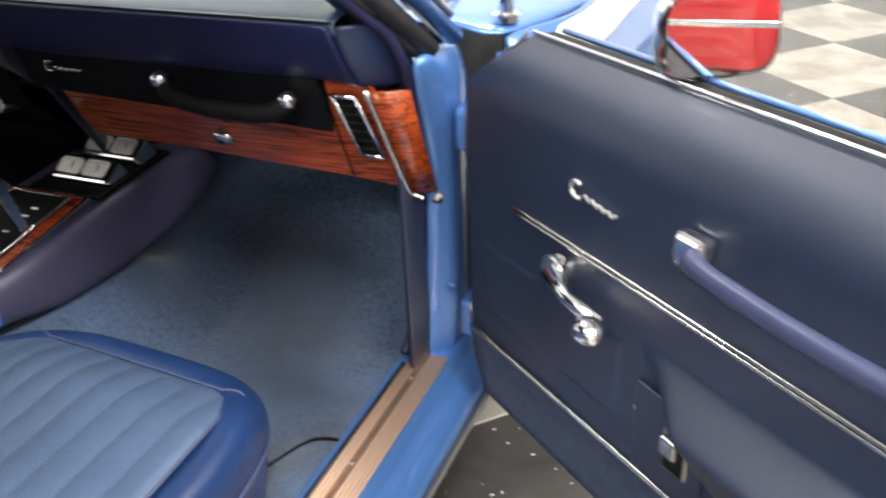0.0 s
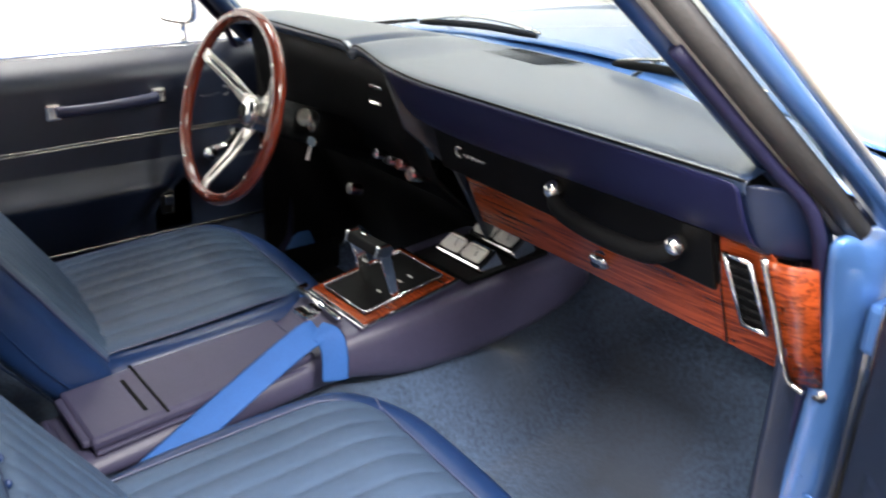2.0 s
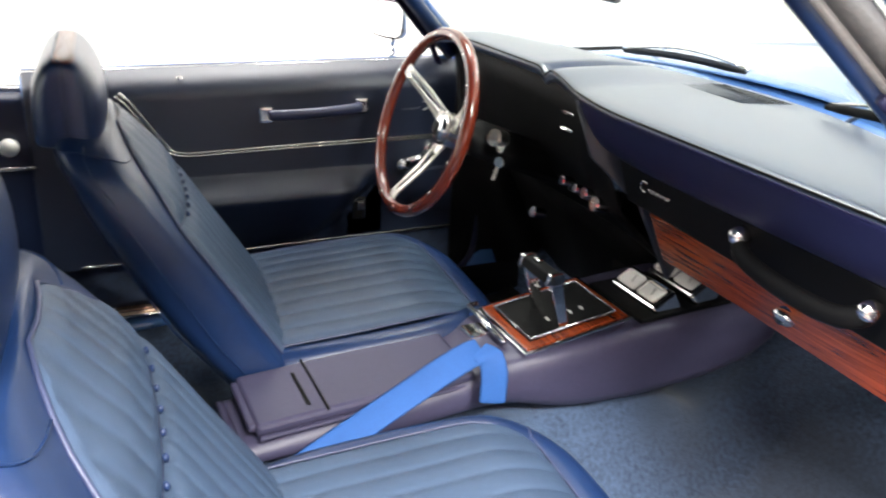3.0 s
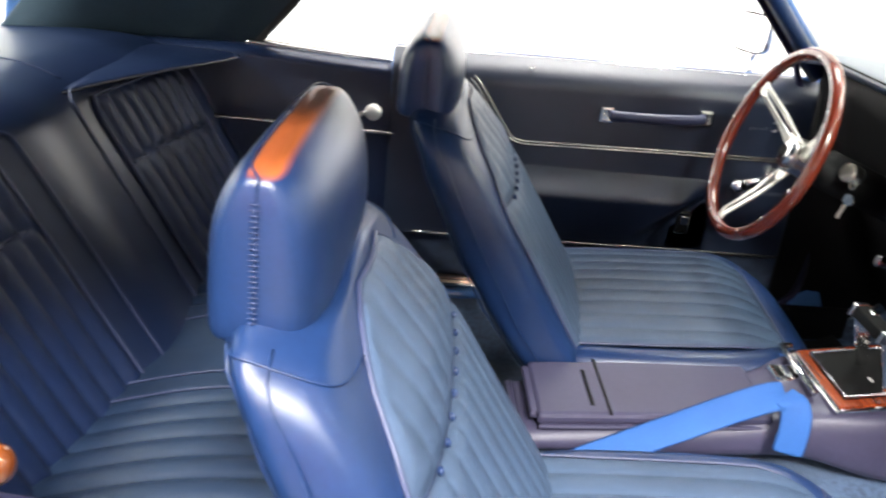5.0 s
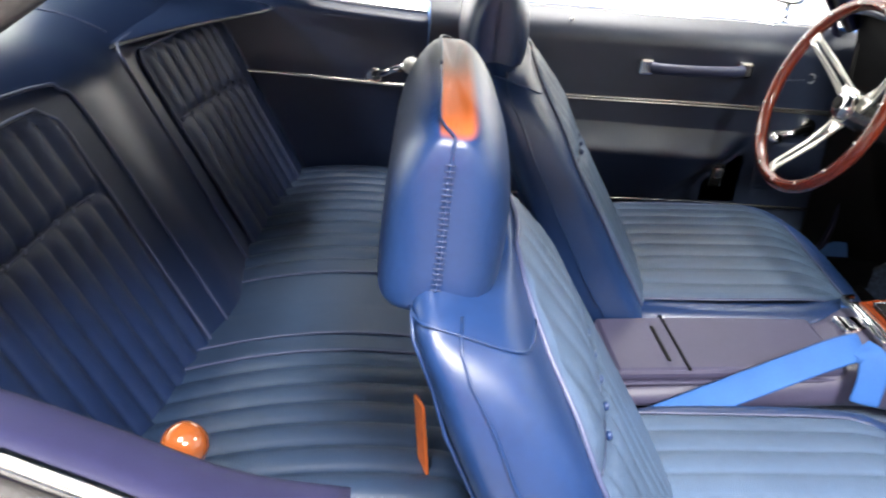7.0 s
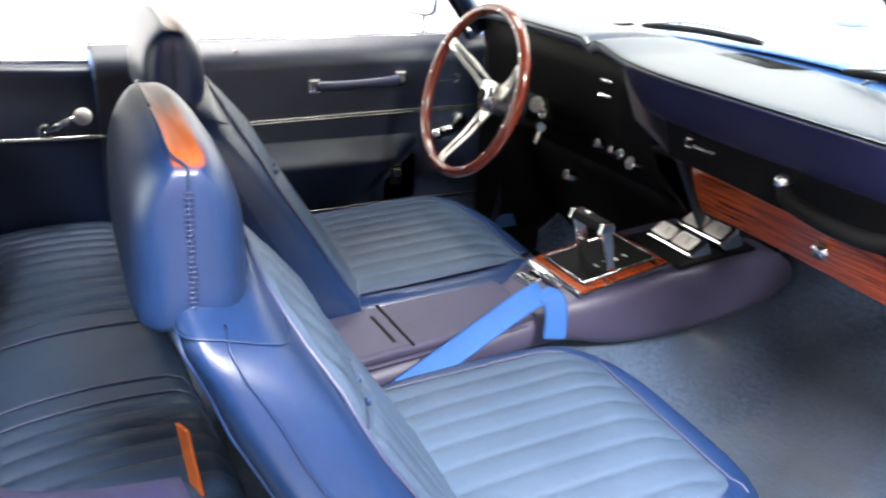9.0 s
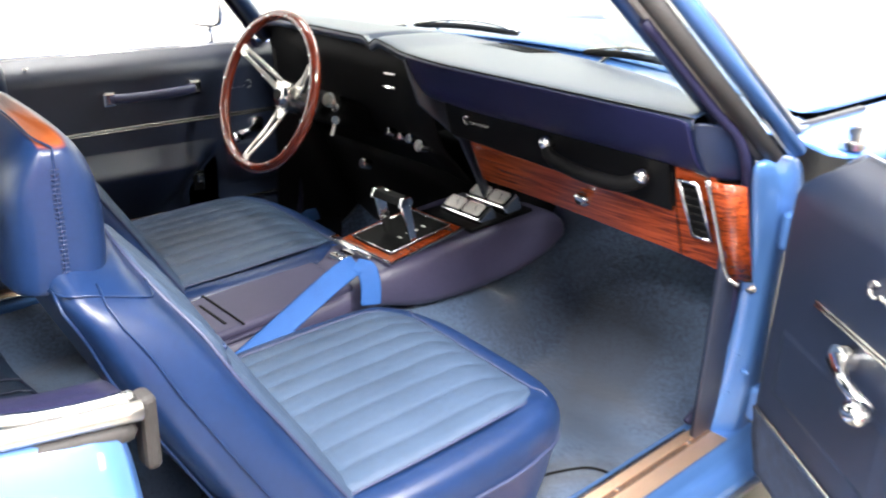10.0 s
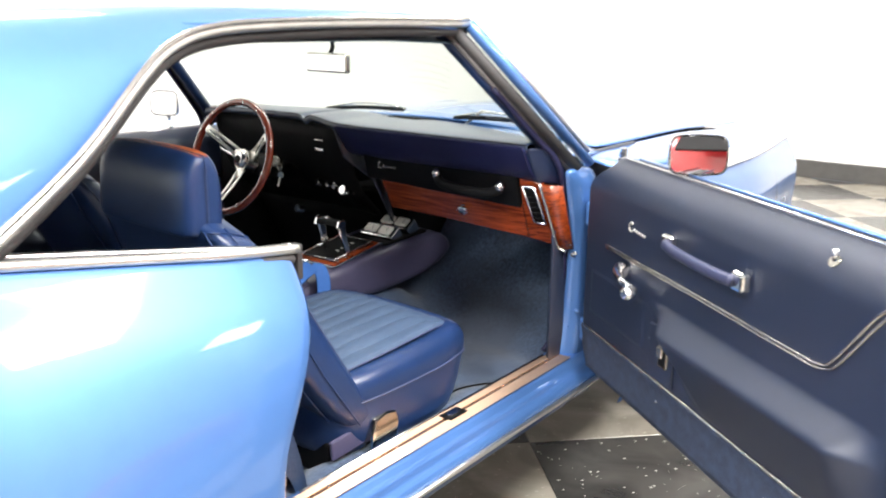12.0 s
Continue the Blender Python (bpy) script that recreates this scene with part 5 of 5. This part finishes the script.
def build_wheel_steering():
    sw = thing("steering_wheel", pose(-0.334, 0.854, 0.860, 90 - 18.4, 0, 0), "three-spoke steering wheel with a rosewood rim", "steering wheel")
    R = 0.1735
    ring = [(R * math.cos(a), R * math.sin(a), 0.0) for a in [2 * math.pi * k / 64 for k in range(64)]]
    tube("rim", ring, 0.0118, RIMWOOD, sw, "polished rosewood rim", closed=True, seg=14)
    for a in [2 * math.pi * k / 15 for k in range(15)]:
        ball("rivet", 0.004, ((R - 0.002) * math.cos(a + 0.2), (R - 0.002) * math.sin(a + 0.2), 0.0112), STEEL, sw, squash=(1, 1, 0.5), seg=8)
    for a in (radians(150), radians(28), radians(262)):
        d, e = Vector((math.cos(a), math.sin(a), 0)), Vector((-math.sin(a), math.cos(a), 0))
        down = Vector((0, 0, -1))
        # A flat tapered arm with a slot, dished towards the hub.
        def arm(r):
            return d * r + down * (0.058 * smoothstep(0.172, 0.03, r))
        ring_o = [(0.03, -0.017), (0.09, -0.0145), (0.15, -0.012), (0.172, -0.012), (0.172, 0.012), (0.15, 0.012), (0.09, 0.0145), (0.03, 0.017)]
        ring_i = [(0.055, -0.005), (0.09, -0.0045), (0.14, -0.004), (0.152, -0.002), (0.152, 0.002), (0.14, 0.004), (0.09, 0.0045), (0.055, 0.005)]
        verts = [arm(r) + e * w for r, w in ring_o] + [arm(r) + e * w for r, w in ring_i]
        faces = [(k, (k + 1) % 8, 8 + (k + 1) % 8, 8 + k) for k in range(8)]
        finish("spoke", verts, faces, ALLOY, sw, "slotted brushed metal spoke", smooth=False, thick=0.004, bevel=0.0008)
    disc("hub", 0.036, 0.05, (0, 0, -0.064), STEEL, sw, "chrome hub cap", r2=0.033)
    ball("horn_cap", 0.028, (0, 0, -0.040), CHROME, sw, squash=(1, 1, 0.40))
    disc("cap_emblem", 0.012, 0.004, (0, 0, -0.0285), BLACK, sw)
    tube("column", [(0, 0, -0.08), (0, 0, -0.12), (0, -0.01, -0.34)], [0.030, 0.038, 0.038], BLACK, sw, "black steering column")
    tube("signal_lever", [(-0.02, 0.0, -0.10), (-0.08, 0.01, -0.09), (-0.15, 0.03, -0.075)], 0.005, CHROME, sw)
    disc("ignition", 0.017, 0.03, (0.060, 0.018, -0.135), STEEL, sw, "chrome ignition switch", turn=(0, 20, 0))
    tube("key_ring", [(0.080 + 0.009 * math.cos(a), 0.004 + 0.009 * math.sin(a), -0.135) for a in [2 * math.pi * k / 12 for k in range(12)]], 0.0015, STEEL, sw, closed=True, seg=6)
    disc("key", 0.0105, 0.003, (0.088, -0.022, -0.138), STEEL, sw, "hanging car key", turn=(12, 25, 0))
    block("key_blade", (0.007, 0.034, 0.003), (0.085, -0.042, -0.140), ALLOY, sw, bevel=0)
    return sw


def build_console():
    con = thing("center_console", pose(0, 0, 0), "plum-grey vinyl center console with gauges and shifter", "console")
    # Side profile along the tunnel.
    top = [(0.40, 0.500), (0.60, 0.520), (0.78, 0.545), (0.86, 0.572), (1.05, 0.592), (1.20, 0.604), (1.30, 0.606), (1.35, 0.595), (1.37, 0.582)]
    rows = []
    for y, z in [(p.y, p.z) for p in spline([(0, *p) for p in top], 4)]:
        w = lerp([(0.40, 0.082), (0.80, 0.088), (0.90, 0.112), (1.10, 0.125), (1.37, 0.130)], y)
        low = lerp([(0.40, 0.470), (0.70, 0.480), (0.85, 0.495), (0.96, 0.470), (1.10, 0.470), (1.24, 0.482), (1.33, 0.505), (1.37, 0.53)], y)
        low = min(low, z - 0.004)
        rows.append([(-w + 0.02, y, low - 0.012), (-w - 0.004, y, low), (-w, y, z - min(0.022, (z - low) * 0.5)), (-w + 0.012, y, z - 0.004), (-w + 0.03, y, z), (0, y, z), (w - 0.03, y, z), (w - 0.012, y, z - 0.004), (w, y, z - min(0.022, (z - low) * 0.5)), (w + 0.004, y, low), (w - 0.02, y, low - 0.012)])
    last = rows[-1]
    rows.append([(x * 0.93, 1.389, 0.556 + (z - 0.556) * 0.6) for x, y, z in last])
    rows.append([(x * 0.75, 1.394, 0.556) for x, y, z in last])
    sheet("console_body", rows, CONSOLE, con, "plum-grey moulded console body", sub=1, thick=0.01)
    sheet("rear_face", [[(p[0], 0.402, p[2]) for p in rows[0]], [(p[0], 0.41, 0.45) for p in rows[0]]], CONSOLE, con, sub=0, thick=0.01)
    lid = block("lid", (0.155, 0.36, 0.020), (0, 0.605, 0.532), CONSOLE, con, "padded console lid with a latch groove", bevel=0.007, turn=(3.5, 0, 0))
    block("latch_panel", (0.135, 0.105, 0.012), (0, 0.468, 0.524), CONSOLE, lid, bevel=0.004, turn=(3.5, 0, 0))
    block("groove", (0.10, 0.006, 0.004), (0.004, 0.512, 0.536), BLACK, lid, bevel=0.001)
    block("joint", (0.158, 0.004, 0.004), (0, 0.536, 0.5385), BLACK, lid, bevel=0.001, turn=(3.5, 0, 0))
    block("lid_lip", (0.162, 0.352, 0.007), (0, 0.605, 0.519), CONSOLE, lid, bevel=0.003, turn=(3.5, 0, 0))
    block("side_slot", (0.003, 0.060, 0.005), (0.082, 0.585, 0.503), BLACK, con, bevel=0.001, turn=(3.5, 0, 0))
    # Shift plate.
    for x0, x1, y0, y1, mat, dz in ((-0.085, 0.095, 0.862, 1.075, CHROME, 0.0), (-0.078, 0.088, 0.870, 1.068, WOOD, 0.003), (-0.060, 0.070, 0.884, 1.054, BLACK, 0.006)):
        block({CHROME: "plate_frame", WOOD: "shift_plate", BLACK: "gate"}[mat], (x1 - x0, y1 - y0, 0.006), ((x0 + x1) / 2, (y0 + y1) / 2, 0.592 + dz), mat, con, bevel=0.002, turn=(9.0, 0, 0))
    block("gauge_panel", (0.165, 0.20, 0.008), (0.020, 1.185, 0.606), BLACK, con, bevel=0.002, turn=(2.5, 0, 0))
    for k in range(4):
        block("gate_mark", (0.012, 0.003, 0.001), (0.040, 0.935 + 0.022 * k, 0.6045 + 0.0035 * k), FACE, con, bevel=0, turn=(9.0, 0, 0))
    tube("gate_trim", [(-0.060, 0.886, 0.590), (0.070, 0.886, 0.590), (0.070, 1.052, 0.615), (-0.060, 1.052, 0.615), (-0.060, 0.886, 0.590)], 0.0022, CHROME, con, seg=6)
    tube("front_bar", [(-0.09, 0.868, 0.585), (-0.09, 0.85, 0.583), (0.05, 0.848, 0.580)], 0.005, CHROME, con)
    sh = new("shifter")
    sh.parent = con
    tagged(sh, "chrome stirrup shift handle with a dark grip")
    for x in (-0.020, 0.064):
        prism("shifter_arm", [(0.944, 0.592), (0.962, 0.592), (0.938, 0.690), (0.914, 0.690)], x - 0.005, x + 0.005, "x", CHROME, sh, "flat chrome shifter bar", bevel=0.002)
    prism("shifter_grip", [(0.908, 0.684), (0.914, 0.700), (0.936, 0.701), (0.942, 0.690), (0.936, 0.680)], -0.020, 0.064, "x", BLACK, sh, "dark grip across the shifter", bevel=0.003)
    for x in (-0.024, 0.068):
        prism("grip_cap", [(0.906, 0.682), (0.913, 0.702), (0.937, 0.703), (0.944, 0.690), (0.937, 0.678)], x - 0.004, x + 0.004, "x", CHROME, sh, bevel=0.002)
    block("release_button", (0.014, 0.010, 0.006), (0.010, 0.926, 0.703), CHROME, sh, bevel=0.002)
    # Gauge pods.
    for y, z in ((1.148, 0.612), (1.228, 0.624)):
        m = pose(0.030, y, z, 32, 0, 0)
        at = m.translation
        pod = block("gauge_pod", (0.128, 0.052, 0.045), tuple(at), CHROME, con, "chrome-framed twin gauge pod with white faces", bevel=0.005, turn=(32, 0, 0))
        block("pod_face", (0.116, 0.042, 0.004), tuple(m @ Vector((0, 0, 0.0222))), BLACK, pod, bevel=0.001, turn=(32, 0, 0))
        for x in (-0.029, 0.029):
            block("gauge_face", (0.050, 0.034, 0.004), tuple(m @ Vector((x, 0, 0.0240))), FACE, pod, "white gauge face", bevel=0.006, turn=(32, 0, 0))
            block("needle", (0.001, 0.016, 0.001), tuple(m @ Vector((x + 0.004, 0.002, 0.0266))), BLACK, pod, bevel=0, turn=(32, 0, 20))
    return con


def build_belts():
    def strap(pts, width, parent, tilt=Vector((0.80, 0.0, -0.60))):
        pts = spline(pts, 6)
        rows = []
        for i, p in enumerate(pts):
            d = (pts[min(i + 1, len(pts) - 1)] - pts[max(i - 1, 0)]).normalized()
            side = (tilt - d * tilt.dot(d)).normalized()
            rows.append([p - side * width / 2, p, p + side * width / 2])
        return sheet("strap", rows, BELT, parent, sub=1, thick=0.003)
    b1 = thing("seat_belt", pose(0, 0, 0), "bright blue webbing lap belt lying beside the seat", "seat belt", "seat belts")
    strap([(0.138, 0.37, 0.415), (0.132, 0.45, 0.468), (0.126, 0.53, 0.508), (0.120, 0.61, 0.545), (0.112, 0.69, 0.580), (0.098, 0.755, 0.598), (0.090, 0.785, 0.598)], 0.047, b1)
    strap([(0.090, 0.780, 0.600), (0.108, 0.792, 0.592), (0.120, 0.795, 0.565), (0.128, 0.790, 0.520)], 0.046, b1, Vector((0.25, 0.95, 0.0)))
    b2 = thing("seat_belt", pose(0, 0, 0), "bright blue webbing lap belt folded across the seat edge", "seat belt", "seat belts")
    strap([(-0.155, 0.62, 0.515), (-0.135, 0.70, 0.528), (-0.112, 0.77, 0.548), (-0.088, 0.82, 0.556), (-0.060, 0.85, 0.556)], 0.050, b2, Vector((0.75, -0.5, -0.15)))
    strap([(-0.060, 0.85, 0.556), (-0.095, 0.835, 0.548), (-0.130, 0.79, 0.525), (-0.150, 0.74, 0.495)], 0.046, b2, Vector((0.6, -0.5, -0.5)))
    block("buckle", (0.045, 0.06, 0.02), (-0.03, 0.845, 0.560), CHROME, b2, bevel=0.005)


def build_small():
    m = thing("rear_view_mirror", pose(-0.075, 1.02, 1.150), "chrome-backed rectangular interior mirror on a stalk", "mirror")
    block("mirror_case", (0.192, 0.018, 0.058), (0, 0.008, 0), GUNMETAL, m, bevel=0.008, turn=(0, 0, -5))
    block("mirror_glass", (0.182, 0.004, 0.046), (-0.001, -0.002, 0), MIRROR, m, bevel=0.001, turn=(0, 0, -5))
    tube("stalk", spline([(0, 0.015, 0.02), (0.01, 0.02, 0.06), (0.0, -0.03, 0.12), (0, -0.10, 0.16)], 4), 0.007, BLACK, m)
    c = thing("window_crank", pose(0.671, -0.081, 0.697), "rear window crank with a translucent amber knob", "window crank")
    disc("crank_hub", 0.018, 0.02, (0.01, 0, 0), CHROME, c, turn=(0, 90, 0))
    tube("crank_arm", [(0.0, 0, 0), (-0.02, 0, 0.06), (-0.02, 0.0, 0.12)], 0.007, CHROME, c)
    ball("crank_knob", 0.0168, (-0.035, -0.003, 0.137), AMBER, c, "amber-tinted round knob")
    c2 = thing("window_crank", pose(-0.70, 0.085, 0.765, 0, 0, 0), "chrome rear window crank on the side panel", "window crank")
    tube("crank_arm", [(0.022, -0.035, -0.022), (0.036, 0.0, -0.002), (0.040, 0.035, 0.010)], [0.011, 0.008, 0.008], CHROME, c2)
    disc("crank_hub", 0.018, 0.02, (0.012, -0.035, -0.022), CHROME, c2, turn=(0, 90, 0))
    ball("crank_knob", 0.018, (0.052, 0.040, 0.014), FACE, c2, "pale round knob")
    r = thing("seat_belt_retractor", pose(0.622, 0.455, 0.345), "chrome seat belt retractor on the carpet by the sill", "belt retractor")
    prism("cover", [(-0.046, 0.0), (0.020, 0.0), (0.040, 0.016), (0.047, 0.062), (0.036, 0.088), (0.004, 0.096), (-0.036, 0.088), (-0.044, 0.050)], -0.026, 0.030, "x", GUNMETAL, r, "polished olive grey retractor cover", bevel=0.007)
    tube("loop", spline([(-0.016, 0.016, 0.092), (-0.018, 0.0, 0.112), (-0.016, -0.026, 0.112), (-0.014, -0.034, 0.090)], 5), 0.0055, CHROME, r, "bright bent metal loop", flat=1.5)
    block("tongue", (0.010, 0.105, 0.046), (-0.004, -0.085, 0.046), CONSOLE, r, "grey plastic belt sleeve", bevel=0.004, turn=(6, 0, -4))
    block("slot", (0.030, 0.026, 0.004), (0.003, 0.018, 0.094), BLACK, r, bevel=0.001, turn=(-12, 0, 0))
    k = thing("seat_lever", pose(0.60, 0.66, 0.346), "small chrome seat adjuster knob", "lever")
    tube("rod", [(-0.06, 0, 0.02), (0.0, 0, 0.03)], 0.005, CHROME, k)
    block("lever_knob", (0.016, 0.040, 0.020), (0.004, 0.004, 0.032), FACE, k, "pale lever tip", bevel=0.006, turn=(18, 0, 20))
    mat = thing("floor_mat", pose(0, 0, 0), "black rubber mat in the driver footwell", "floor mat")
    field("mat", lambda u, v: (-0.40 + 0.21 * u, 0.80 + 0.44 * v, 0.312 + 0.02 * smoothstep(0.9, 1.0, v)), -1, 1, 12, 0, 1, 20, BLACK, mat, thick=0.008)
    block("sill_trim", (0.012, 0.85, 0.10), (-0.638, 0.85, 0.345), BLACK, the_car, bevel=0.003)
    plug = thing("wall_outlet", pose(-0.55, 6.893, 0.555), "small beige outlet plate on the white wall", "outlet")
    block("plate", (0.05, 0.012, 0.14), (0, 0, 0), FACE, plug, bevel=0.003)
    w = thing("wire", pose(0, 0, 0), "thin black cable lying on the carpet", "cable")
    tube("lead", spline([(x, y, carpet_z(x, y) + up) for x, y, up in ((0.50, 0.79, 0.05), (0.52, 0.83, 0.004), (0.55, 0.87, 0.004), (0.58, 0.93, 0.004), (0.63, 0.93, 0.005), (0.665, 0.90, 0.008))], 6), 0.0025, BLACK, w, seg=6)


def build_red_car():
    car = thing("red_car", pose(4.8, -1.0, 0), "bright red vintage car parked beside, seen in the mirror", "car")
    prof = [(-2.3, 0.30), (-2.35, 0.60), (-2.25, 0.88), (-1.2, 0.95), (-0.7, 1.32), (0.5, 1.34), (1.0, 0.98), (2.2, 0.88), (2.35, 0.6), (2.3, 0.30)]
    rows = []
    for y, z in [(p.y, p.z) for p in spline([(0, *p) for p in prof], 4)]:
        w = 0.92 if z < 0.98 else 0.92 - (z - 0.98) * 0.7
        rows.append([(-w, y, min(z, 0.35)), (-w - 0.02, y, min(z, 0.6)), (-w, y, z - 0.04 if z > 0.5 else z), (-w + 0.12, y, z), (0, y, z + 0.02), (w - 0.12, y, z), (w, y, z - 0.04 if z > 0.5 else z), (w + 0.02, y, min(z, 0.6)), (w, y, min(z, 0.35))])
    sheet("body", rows, RED, car, sub=1, thick=0.01)
    for y in (-1.4, 1.4):
        for s in (-1, 1):
            d = disc("wheel", 0.33, 0.22, (s * 0.84, y, 0.33), RUBBER, car, turn=(0, 90, 0), seg=32)
            disc("rim", 0.20, 0.235, (s * 0.84, y, 0.33), STEEL, d, turn=(0, 90, 0), seg=32)
    for s in (-1, 1):
        block("side_window", (0.02, 1.2, 0.26), (s * 0.80, -0.1, 1.13), BLACK, car, bevel=0.005, turn=(0, -35 * s, 0))
        block("side_trim", (0.02, 4.2, 0.03), (s * 0.945, 0, 0.62), CHROME, car, bevel=0.005)


def build_tiles():
    """Checkered floor tiles laid at 45 degrees."""
    floor = bpy.data.objects["floor"]
    L, ang = 0.587, radians(45.3)
    ux, uy = Vector((math.cos(ang), math.sin(ang), 0)), Vector((-math.sin(ang), math.cos(ang), 0))
    org = Vector((0.539, 1.263, 0))
    data = {}
    for key, mat in ((0, TILE_D), (1, TILE_L)):
        bm = bmesh.new()
        bmesh.ops.create_cube(bm, size=1.0)
        bmesh.ops.scale(bm, vec=(L - 0.003, L - 0.003, 0.006), verts=bm.verts)
        bmesh.ops.bevel(bm, geom=[e for e in bm.edges if all(v.co.z > 0 for v in e.verts)], offset=0.0012, segments=1, affect="EDGES")
        me = bpy.data.meshes.new("tile")
        bm.to_mesh(me)
        bm.free()
        me.materials.append(mat)
        data[key] = me
    far = {0: [], 1: []}
    for i in range(-16, 20):
        for j in range(-16, 20):
            c = org + ux * (L * (i + 0.5)) + uy * (L * (j + 0.5))
            if not (ROOM[0] + 0.42 < c.x < ROOM[1] - 0.42 and ROOM[2] + 0.42 < c.y < ROOM[3] - 0.10):
                continue
            key = (i + j + 1) % 2
            if 0.0 < c.x < 4.0 and -1.5 < c.y < 6.8:
                ob = new("tile", data[key])
                ob.matrix_basis = Matrix.Translation((c.x, c.y, -0.003)) @ Matrix.Rotation(ang, 4, "Z")
                ob.parent = floor
            else:
                far[key].append(c)
    for key, cs in far.items():
        verts, faces = [], []
        for c in cs:
            n = len(verts)
            h = (L - 0.003) / 2
            for a, b in ((-h, -h), (h, -h), (h, h), (-h, h)):
                verts.append(c + ux * a + uy * b)
            faces.append((n, n + 1, n + 2, n + 3))
        ob = finish("far_tiles", verts, faces, (TILE_D, TILE_L)[key], floor, smooth=False)
        tagged(ob, kind="stuff")


RIMWOOD = material("dark_polished_rosewood", (0.125, 0.018, 0.008), 0.16, coat=0.7, vary=0.35, scale=30)


def tan_top_material():
    """Navy vinyl with a tan band on its top along the upper seam."""
    m = material("tan_topped_navy_vinyl", (0.0090, 0.0255, 0.085), 0.33, spec=0.6, bump=0.12, bump_scale=900)
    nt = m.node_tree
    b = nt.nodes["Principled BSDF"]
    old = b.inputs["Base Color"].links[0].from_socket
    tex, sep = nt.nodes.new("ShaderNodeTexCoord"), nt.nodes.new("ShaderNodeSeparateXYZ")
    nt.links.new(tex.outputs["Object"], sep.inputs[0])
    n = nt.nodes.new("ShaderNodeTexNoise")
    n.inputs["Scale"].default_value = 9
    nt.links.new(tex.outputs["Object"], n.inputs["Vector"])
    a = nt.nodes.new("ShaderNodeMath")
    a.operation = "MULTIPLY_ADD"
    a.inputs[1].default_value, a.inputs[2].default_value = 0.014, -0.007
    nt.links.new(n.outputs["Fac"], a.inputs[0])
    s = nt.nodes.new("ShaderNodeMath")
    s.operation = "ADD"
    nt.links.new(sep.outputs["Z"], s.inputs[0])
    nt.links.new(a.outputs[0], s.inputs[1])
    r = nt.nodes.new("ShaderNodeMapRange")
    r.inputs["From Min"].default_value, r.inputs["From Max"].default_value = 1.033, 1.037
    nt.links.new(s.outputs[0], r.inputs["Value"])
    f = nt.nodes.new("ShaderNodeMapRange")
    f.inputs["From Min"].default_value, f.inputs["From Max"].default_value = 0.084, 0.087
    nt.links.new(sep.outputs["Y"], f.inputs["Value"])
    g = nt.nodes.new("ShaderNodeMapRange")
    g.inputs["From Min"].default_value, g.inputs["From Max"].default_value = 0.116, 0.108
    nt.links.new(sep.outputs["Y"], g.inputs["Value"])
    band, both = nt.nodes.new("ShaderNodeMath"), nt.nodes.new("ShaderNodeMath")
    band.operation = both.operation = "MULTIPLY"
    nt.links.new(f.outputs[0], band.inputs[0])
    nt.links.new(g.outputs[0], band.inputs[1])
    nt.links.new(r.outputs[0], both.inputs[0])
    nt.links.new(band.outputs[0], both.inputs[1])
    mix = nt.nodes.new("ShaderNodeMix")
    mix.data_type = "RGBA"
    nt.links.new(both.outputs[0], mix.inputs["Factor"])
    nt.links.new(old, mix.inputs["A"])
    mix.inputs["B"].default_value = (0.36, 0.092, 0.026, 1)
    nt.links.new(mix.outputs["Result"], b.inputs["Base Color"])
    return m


TAN_TOP = tan_top_material()
CARPET_D = material("dark_blue_carpet", (0.022, 0.034, 0.068), 0.95, vary=0.5, scale=45, bump=0.9, bump_scale=380)
# Ribbed vinyl for the rear bench, with the cabin's shade in its colour.
SHADED_CUSHION = ribbed_material("shaded_cushion_vinyl", (0.0185, 0.0350, 0.074))
SHADED_BACK = ribbed_material("shaded_back_vinyl", (0.0060, 0.0160, 0.058), (0, -0.3, 1))
SEAM_D = material("navy_piping", (0.040, 0.050, 0.105), 0.4, vary=0.1)
SEAM_N = material("dark_seam", (0.016, 0.026, 0.062), 0.6, vary=0.1)

build_room()
build_lamps()
the_car = build_car()
build_cabin(the_car)
build_door(pose(0.800, 1.062, 0.004, 0, 0, -37.5) @ Matrix.Diagonal((1.035, 1, 1, 1)), 1, "open passenger door with dark navy vinyl panel and chrome fittings", -17)
build_door(pose(-0.69, 1.226, -0.018, 0, 0, -90) @ Matrix.Diagonal((0.9, 1, 1, 1)), -1, "closed driver door with dark navy vinyl panel and chrome fittings", 25)
build_seat(pose(0.378, 0.008, 0, 0, 0, -4), "navy blue vinyl passenger bucket seat with pleated insert")
build_seat(pose(-0.345, 0.142, 0.0, 0, 0, -4), "navy blue vinyl driver bucket seat with pleated insert", 0.85)
# A thin upright orange strip behind the passenger backrest.
block("strap", (0.024, 0.004, 0.15), (-0.05, 0.105, 0.585), ORANGE_STRIP, bpy.data.objects["bucket_seat"], "thin orange strip behind the backrest", bevel=0.001, turn=(8, 0, 25))
build_rear_seat()
build_dash()
build_wheel_steering()
build_console()
build_belts()
build_small()
build_red_car()
block("belt_end_cap", (0.020, 0.012, 0.058), (0.834, 0.037, 0.908), RUBBER, the_car, "dark grey rubber end cap on the quarter belt trim", bevel=0.004)
build_tiles()
